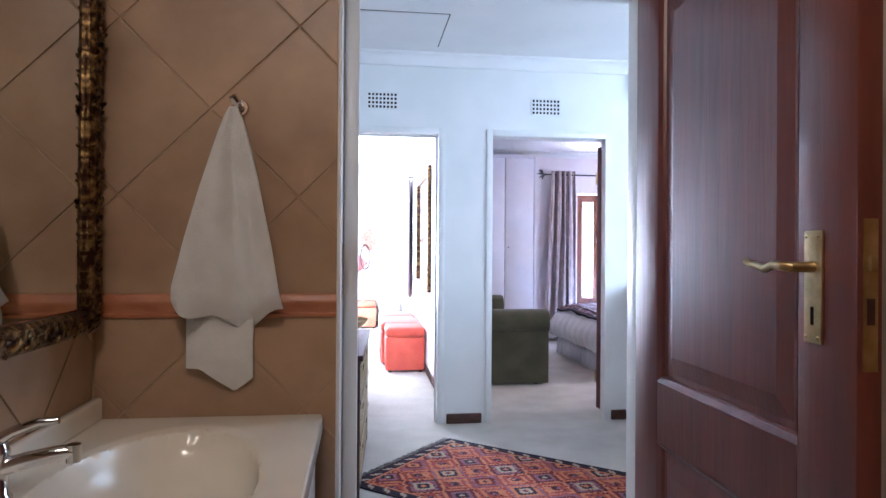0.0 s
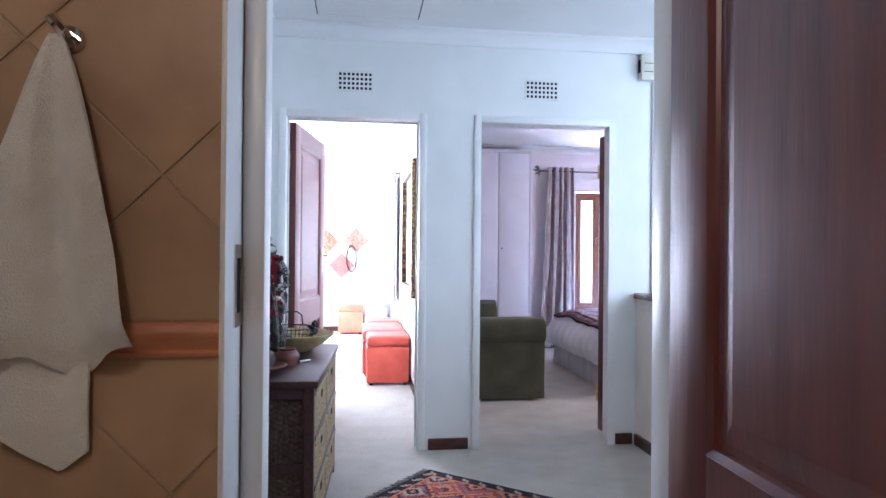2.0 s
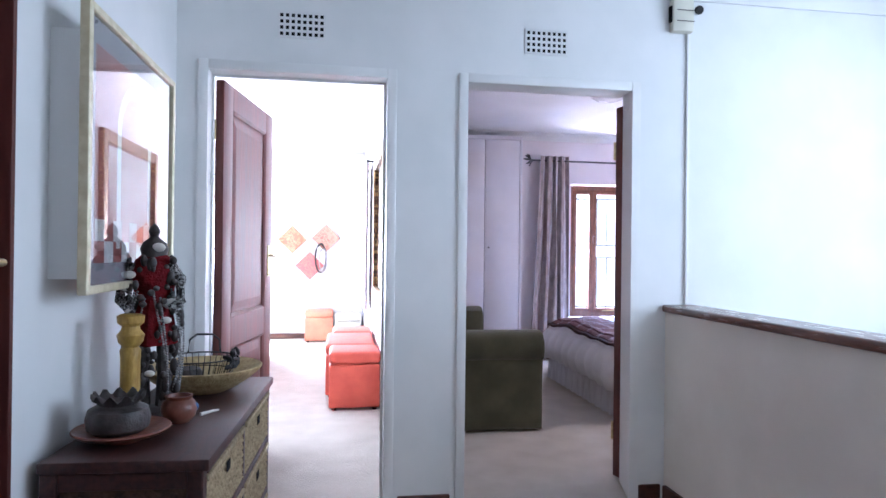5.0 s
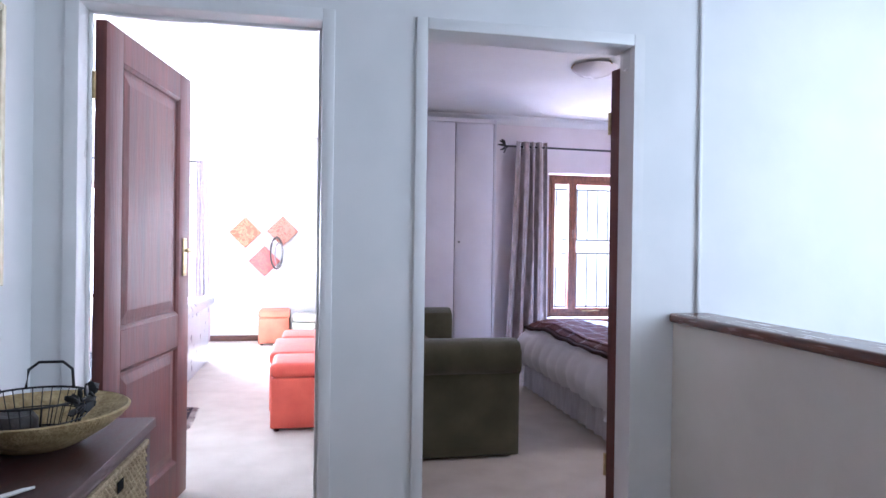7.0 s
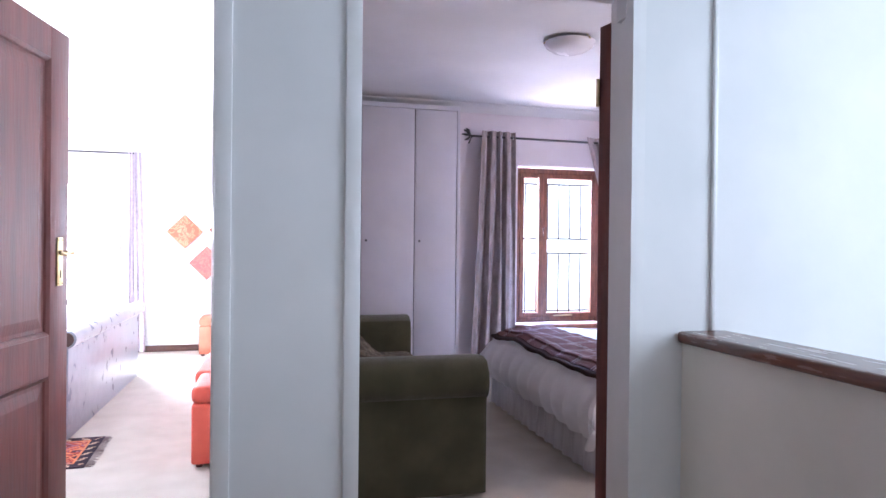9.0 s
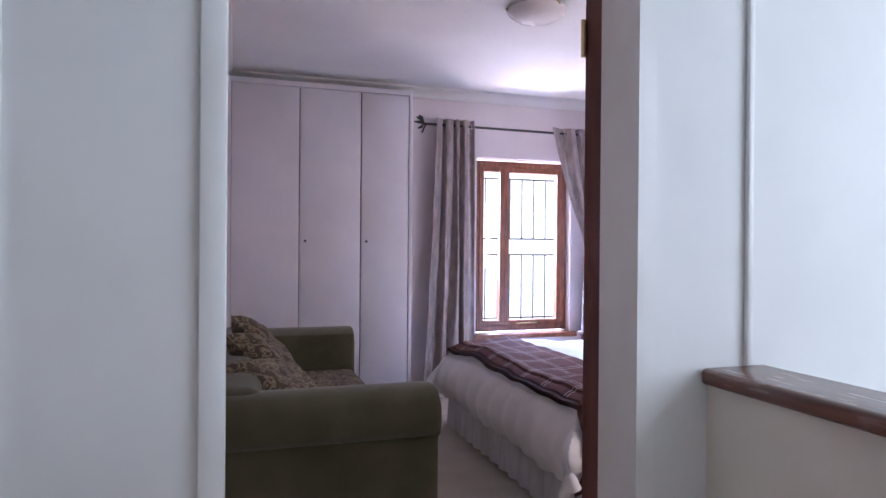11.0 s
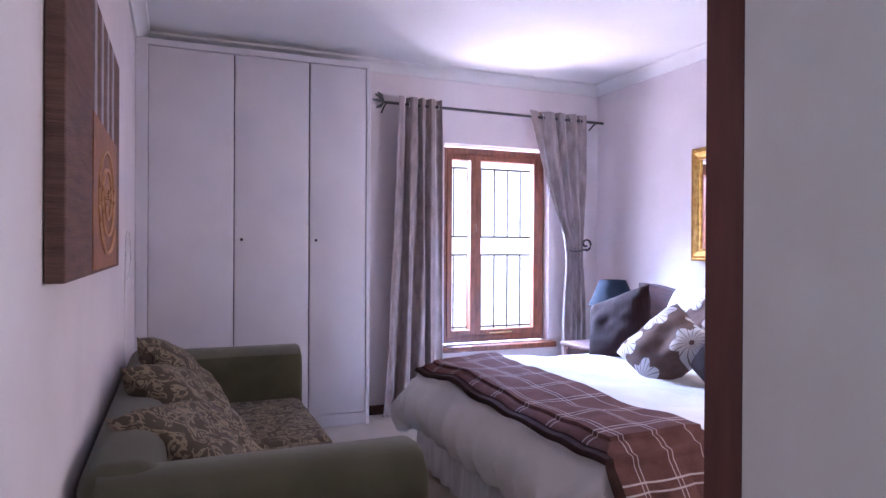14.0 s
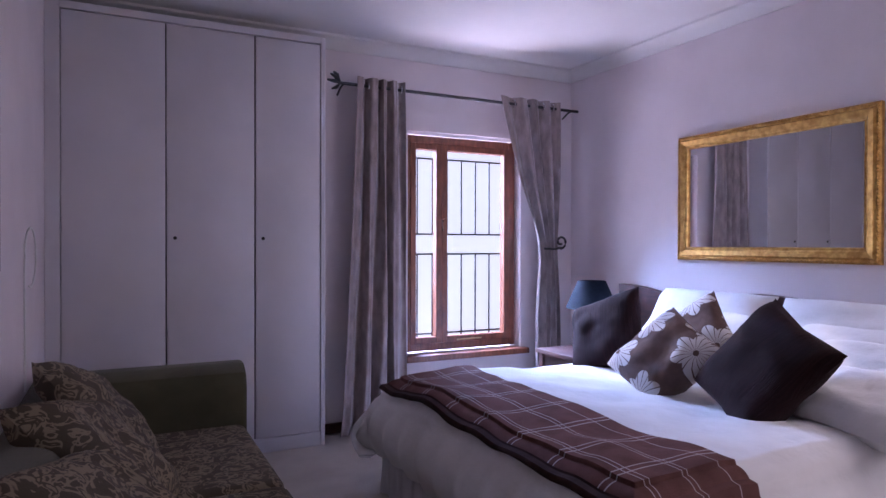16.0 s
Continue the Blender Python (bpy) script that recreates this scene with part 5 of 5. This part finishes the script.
# gilt mirror over the bed
e = empty("gilt_mirror", None, "wide rectangular mirror in a gilt beaded frame", "mirror")
my0, my1, mz0, mz1 = 6.23, 7.47, 1.165, 1.94
bm = bmesh.new()
loops = []
for ins, dep in ((0.0, 0.0), (0.0, 0.022), (0.010, 0.032), (0.022, 0.026), (0.032, 0.036), (0.06, 0.030), (0.068, 0.022), (0.078, 0.024), (0.084, 0.008)):
    loops.append([bm.verts.new((4.419 - dep, y, z)) for y, z in ((my0 + ins, mz0 + ins), (my1 - ins, mz0 + ins), (my1 - ins, mz1 - ins), (my0 + ins, mz1 - ins))])
for a, b in zip(loops, loops[1:]):
    for i in range(4):
        bm.faces.new((a[i], a[(i + 1) % 4], b[(i + 1) % 4], b[i]))
bmesh.ops.recalc_face_normals(bm, faces=bm.faces[:])
put("frame", bm, M_GOLD, e)
bm = bmesh.new()
for k in range(int((my1 - my0) / 0.02)):
    for z in (mz0 + 0.012, mz1 - 0.012):
        bmesh.ops.create_icosphere(bm, subdivisions=1, radius=0.008, matrix=Matrix.Translation((4.388, my0 + 0.01 + k * 0.02, z)))
for k in range(int((mz1 - mz0) / 0.02)):
    for y in (my0 + 0.012, my1 - 0.012):
        bmesh.ops.create_icosphere(bm, subdivisions=1, radius=0.008, matrix=Matrix.Translation((4.388, y, mz0 + 0.01 + k * 0.02)))
tagged(put("beading", bm, M_GOLD, e, True), kind="stuff")
box("glass", (4.408, my0 + 0.08, mz0 + 0.08), (4.412, my1 - 0.08, mz1 - 0.08), M_MIRROR, e)

# bedside table and lamp
e = empty("bedside_table", None, "dark bedside table beside the window", "bedside table")
box("top", (3.80, 7.72, 0.505), (4.33, 8.20, 0.535), M_DARKW, e, 0.006, 2, True)
for x in (3.82, 4.27):
    for y in (7.74, 8.14):
        box("leg", (x, y, 0), (x + 0.04, y + 0.04, 0.505), M_DARKW, e, 0.004)
box("drawer", (3.835, 7.78, 0.38), (4.30, 8.15, 0.504), M_DARKW, e, 0.004)
e = empty("table_lamp", pose(4.12, 7.98, 0.535), "black iron table lamp with dark blue pleated shade", "table lamp")
lathe("stem", [(0.0, 0.0), (0.065, 0.0), (0.065, 0.012), (0.02, 0.025), (0.011, 0.06), (0.018, 0.09), (0.010, 0.12), (0.016, 0.17), (0.009, 0.21), (0.014, 0.25), (0.008, 0.27), (0.008, 0.36), (0.0, 0.36)], M_IRON, e)
lathe("shade", [(0.178, 0.285), (0.095, 0.475), (0.091, 0.475), (0.171, 0.285), (0.175, 0.285)], M_TEAL, e, 48, wobble=lambda r, z, a, k: (r * (1 + 0.012 * math.sin(24 * a)), z))
bm = add_tube(bmesh.new(), [(-0.091, 0, 0.465), (0.091, 0, 0.465)], 0.003, 6)
add_tube(bm, [(0, -0.091, 0.465), (0, 0.091, 0.465)], 0.003, 6)
add_tube(bm, [(0, 0, 0.35), (0, 0, 0.465)], 0.004, 6)
put("spider", bm, M_IRON, e)

# dome ceiling lamp
e = empty("ceiling_lamp", pose(2.58, 6.55, CEIL), "white glass dome ceiling lamp, unlit", "ceiling lamp")
lathe("bowl", [(0.0, -0.095), (0.06, -0.09), (0.12, -0.07), (0.16, -0.04), (0.17, -0.02), (0.165, -0.018), (0.0, -0.02)], mat("opal_glass", (0.78, 0.76, 0.78), (0.82, 0.80, 0.82), 0.25, bump=0), e, 40)
lathe("rose", [(0.07, -0.03), (0.08, 0.0)], M_CHROME, e)
for k in range(3):
    a = k * 2.09 + 3.0
    tube("clip", [(0.15 * math.cos(a), 0.15 * math.sin(a), -0.001), (0.177 * math.cos(a), 0.177 * math.sin(a), -0.03)], 0.006, M_BRASS, e)

# far bedroom bed and rug
e = empty("bed", None, "bed with glossy footboard, blue-grey window sheen in its colour, white cover", "bed")
box("base", (-2.5, 7.13, 0.06), (-0.63, 9.15, 0.42), M_STEELBLUE, e, 0.03, 3, True)
box("cover", (-2.5, 7.10, 0.421), (-0.60, 9.18, 0.68), M_LINEN, e, 0.08, 4, True)
box("footboard", (-0.62, 7.08, 0.0), (-0.56, 9.2, 0.60), M_STEELBLUE, e, 0.012, 2, True)
tube("top_roll", [(-0.565, 7.05, 0.64), (-0.565, 8.2, 0.64), (-0.565, 9.23, 0.64)], 0.058, M_STEELBLUE, e, 16)
tube("scroll_end", [(-0.565, 7.035, 0.64), (-0.565, 7.049, 0.64)], 0.045, M_DARKW, e, 16)
kilim(pose(-1.6, 6.45, 0.0, 0, 0, 3), 1.28, 0.6, "red patterned rug in the far bedroom")

# ---- bathroom ----
e = empty("vanity", None, "cream moulded basin top on a white cabinet", "vanity")
VX0, VX1, VY0, VY1, VZ = -0.655, -0.102, 0.10, 1.488, 0.808


def basin(u, v):
    x, y = VX0 + u * (VX1 - VX0), VY0 + v * (VY1 - VY0)
    r = math.sqrt(((x + 0.385) / 0.195) ** 2 + ((y - 1.0) / 0.37) ** 2)
    dip = 0.0
    if r < 1:
        dip = -0.14 * (1 - r ** 4) ** 0.6
    elif r < 1.1:
        dip = -0.006 * (1.1 - r) / 0.1
    edge = min(u, v, 1 - u) * 60
    return (x, y, VZ + dip + (0.0 if u > 0.02 else 0.0))


grid("basin_top", basin, 110, 150, M_CERAMIC, e)
box("apron", (VX1 - 0.012, VY0, VZ - 0.045), (VX1 + 0.004, VY1, VZ - 0.0005), M_CERAMIC, e, 0.006, 3, True)
box("upstand", (VX0, VY0, VZ - 0.002), (VX0 + 0.022, VY1, VZ + 0.055), M_CERAMIC, e, 0.008, 3, True)
box("carcass", (VX0 + 0.01, VY0 + 0.02, 0.08), (VX1 - 0.05, VY1 - 0.01, VZ - 0.15), M_GLOSS, e)
for a, b in ((VY0 + 0.02, 0.79), (0.795, VY1 - 0.006)):
    box("cabinet_door", (VX1 - 0.035, a, 0.10), (VX1 - 0.014, b, VZ - 0.05), M_GLOSS, e, 0.006, 2, True)
lathe("drain", [(0.0, 0.004), (0.02, 0.003), (0.024, 0.0)], M_CHROME, e, 20, (-0.385, 1.0, VZ - 0.134))
e = empty("basin_mixer_tap", pose(-0.615, 0.97, VZ - 0.008), "chrome single-lever basin mixer tap", "tap")
lathe("body", [(0.0, 0.0), (0.028, 0.0), (0.028, 0.008), (0.023, 0.015), (0.022, 0.07), (0.025, 0.085), (0.02, 0.10), (0.0, 0.106)], M_CHROME, e)
tube("spout", [(0.0, 0, 0.055), (0.05, 0.004, 0.068), (0.10, 0.008, 0.078), (0.125, 0.01, 0.08)], lambda q: 0.016 - 0.003 * q, M_CHROME, e, 12)
lathe("aerator", [(0.012, 0.0), (0.013, 0.03), (0.0, 0.032)], M_CHROME, e, 16, (0.122, 0.01, 0.062))
tube("lever", [(0.0, 0, 0.1), (0.03, 0.003, 0.118), (0.07, 0.006, 0.132), (0.10, 0.008, 0.134)], lambda q: 0.012 - 0.006 * q, M_CHROME, e, 10)

# ornate mirror beside the basin
e = empty("bathroom_mirror", None, "mirror in an ornate dark gilt frame", "mirror")
b0, b1, g0, g1 = 0.10, 1.45, 1.03, 2.12
boxes("frame", [((-0.657, b0, g0), (-0.625, b0 + 0.056, g1)), ((-0.657, b1 - 0.056, g0), (-0.625, b1, g1)), ((-0.657, b0 + 0.056, g0), (-0.625, b1 - 0.056, g0 + 0.056)), ((-0.657, b0 + 0.056, g1 - 0.056), (-0.625, b1 - 0.056, g1))], M_GOLDD, e, 0.01)
box("glass", (-0.650, b0 + 0.06, g0 + 0.06), (-0.644, b1 - 0.06, g1 - 0.06), M_MIRROR, e)
bm = bmesh.new()
rng = random.Random(3)


def knob(y, z):
    mm = Matrix.Translation((-0.625 + rng.uniform(-0.002, 0.004), y + rng.uniform(-0.01, 0.01), z + rng.uniform(-0.01, 0.01))) @ Euler((rng.uniform(0, 3), rng.uniform(0, 1), 0)).to_matrix().to_4x4() @ Matrix.Diagonal((0.005, rng.uniform(0.007, 0.02), rng.uniform(0.006, 0.013), 1))
    bmesh.ops.create_icosphere(bm, subdivisions=1, radius=1, matrix=mm)


for k in range(50):
    for _ in range(2):
        z = g0 + 0.02 + (g1 - g0 - 0.04) * k / 49
        knob(b1 - 0.028 + rng.uniform(-0.012, 0.012), z)
        knob(b0 + 0.02 + (b1 - b0 - 0.04) * k / 49, g0 + 0.028 + rng.uniform(-0.012, 0.012))
tagged(put("carving", bm, M_GOLDD, e, True), kind="stuff")

# hook and towel
e = empty("towel_hook", pose(-0.310, 1.488, 1.588), "chrome robe hook on the tiled wall", "hook")
bm = bmesh.new()
bmesh.ops.create_cone(bm, cap_ends=True, segments=20, radius1=0.022, radius2=0.019, depth=0.010, matrix=pose(0, -0.006, 0, 90))
put("rose", bm, M_CHROME, e, True)
tube("peg", [(0, -0.008, 0), (0.0, -0.03, 0.0), (-0.006, -0.045, 0.01), (-0.012, -0.05, 0.022)], lambda q: 0.008 + 0.003 * q, M_CHROME, e)
e = empty("hand_towel", None, "white terry hand towel hung from the hook", "towel")


def towel(u, v):
    """Front fall of the towel: a gathered top that spreads to a rolled hem."""
    q = (1 - v)
    w = 0.018 + 0.250 * q ** 0.8
    zb = 1.105 - 0.03 * u - 0.045 * math.sin(math.pi * u) - 0.014 * math.sin(u * 12)
    z = 1.585 - (1.585 - zb) * q
    x = -0.322 + (u - 0.5) * w - 0.006 * q
    y = 1.452 - 0.02 * q - 0.022 * q * math.sin(u * 7.5 + 0.6) - 0.012 * q * math.sin(u * 16 + 4 * v) - 0.02 * q * noise.noise(Vector((u * 3.2, v * 4.5, 5.0))) - 0.03 * q * q * max(0.0, 1 - abs(u - 0.22) / 0.3)
    if q > 0.93:
        y += (q - 0.93) * 0.35
    return (x, y, z)


grid("front_fall", towel, 40, 40, M_TOWEL, e, 0.007)


def tail(u, v):
    q = 1 - v
    w = 0.05 + 0.11 * min(1, q * 1.6)
    zb = 0.935 - 0.062 * max(0.0, 1 - abs(u - 0.72) / 0.5) 
    z = 1.30 - (1.30 - zb) * q
    return (-0.352 + (u - 0.5) * w, 1.470 - 0.012 * math.sin(u * 6) * q - 0.006 + 0.008 * noise.noise(Vector((u * 3, v * 4, 1.0))), z)


grid("back_fall", tail, 20, 24, M_TOWEL, e, 0.006)
e = empty("bathroom_ceiling_lamp", pose(-0.2, -0.3, CEIL), "plain round bathroom ceiling lamp fitting", "ceiling lamp")
lathe("rose", [(0.05, -0.03), (0.06, 0.0)], M_GLOSS, e)


# ---- wall tiles, laid diagonally ----
def clip(poly, axis, val, keep_less):
    out = []
    for i, p in enumerate(poly):
        q = poly[(i + 1) % len(poly)]
        a, b = (p[axis] <= val) == keep_less, (q[axis] <= val) == keep_less
        if a:
            out.append(p)
        if a != b:
            t = (val - p[axis]) / (q[axis] - p[axis])
            out.append((p[0] + t * (q[0] - p[0]), p[1] + t * (q[1] - p[1])))
    return out


def tile_field(parent, m, a0, a1, z0, z1, ca, cz, side=0.311, gap=0.004, depth=0.0035):
    """Diagonal tiles on a wall rectangle; m maps (along, out, up) to the world."""
    hd = side / math.sqrt(2)
    g = hd - gap / math.sqrt(2)
    for i in range(-16, 17):
        for j in range(-16, 17):
            if (i + j) % 2:
                continue
            u, w = ca + i * hd, cz + j * hd
            poly = [(u - g, w), (u, w - g), (u + g, w), (u, w + g)]
            for ax, val, less in ((0, a0, False), (0, a1, True), (1, z0, False), (1, z1, True)):
                poly = clip(poly, ax, val, less) if poly else poly
            if len(poly) < 3:
                continue
            cu, cw = sum(p[0] for p in poly) / len(poly), sum(p[1] for p in poly) / len(poly)
            bm = bmesh.new()
            back = [bm.verts.new(m @ Vector((p[0], 0, p[1]))) for p in poly]
            mid = [bm.verts.new(m @ Vector((p[0], depth * 0.75, p[1]))) for p in poly]
            front = [bm.verts.new(m @ Vector((p[0] + (cu - p[0]) * 0.012, depth, p[1] + (cw - p[1]) * 0.012))) for p in poly]
            for A, B in ((back, mid), (mid, front)):
                for k in range(len(poly)):
                    bm.faces.new((A[k], A[(k + 1) % len(poly)], B[(k + 1) % len(poly)], B[k]))
            bm.faces.new(front)
            bmesh.ops.recalc_face_normals(bm, faces=bm.faces[:])
            put("tile", bm, M_TILE, parent)


wt = structure(box("wall_tiling", (-0.665, 1.494, 0.0), (-0.0662, 1.4995, CEIL), M_GROUT), "diagonal beige terracotta wall tiles with pale grout", "tiles")
back = Matrix(((1, 0, 0, 0), (0, -1, 0, 1.4938), (0, 0, 1, 0), (0, 0, 0, 1)))
tile_field(wt, back, -0.656, -0.067, 1.118, CEIL - 0.005, -0.384, 1.584 + 0.2199)
tile_field(wt, back, -0.656, -0.067, 0.02, 1.058, -0.145, 0.825 - 0.2199)
ws = structure(box("wall_tiling_side", (-0.6648, -1.59, 0.0), (-0.6625, 1.49, CEIL), M_GROUT), "diagonal beige terracotta wall tiles with pale grout", "tiles")
sidem = Matrix(((0, 1, 0, -0.6624), (1, 0, 0, 0), (0, 0, 1, 0), (0, 0, 0, 1)))
tile_field(ws, sidem, -1.5, 1.484, 1.118, CEIL - 0.005, 1.2, 1.55)
tile_field(ws, sidem, -1.5, 1.484, 0.02, 1.058, 1.2, 0.825 - 0.2121)


def dado(name, pts):
    bm = bmesh.new()
    prof = [(0.0, 1.058), (0.010, 1.058), (0.013, 1.066), (0.009, 1.070), (0.010, 1.078), (0.016, 1.088), (0.016, 1.100), (0.010, 1.110), (0.009, 1.118), (0.0, 1.118)]
    (x0, y0), (x1, y1) = pts
    d = Vector((x1 - x0, y1 - y0)).normalized()
    nx, ny = -d.y, d.x
    a = [bm.verts.new((x0 + nx * o, y0 + ny * o, z)) for o, z in prof]
    b = [bm.verts.new((x1 + nx * o, y1 + ny * o, z)) for o, z in prof]
    for i in range(len(prof) - 1):
        bm.faces.new((a[i], b[i], b[i + 1], a[i + 1]))
    return structure(put(name, bm, M_DADO, None, True), "terracotta moulded border strip round the tiles", "border")


dado("trim_dado_back", [(-0.067, 1.4938), (-0.655, 1.4938)])
dado("trim_dado_side", [(-0.6624, 1.484), (-0.6624, -1.5)])
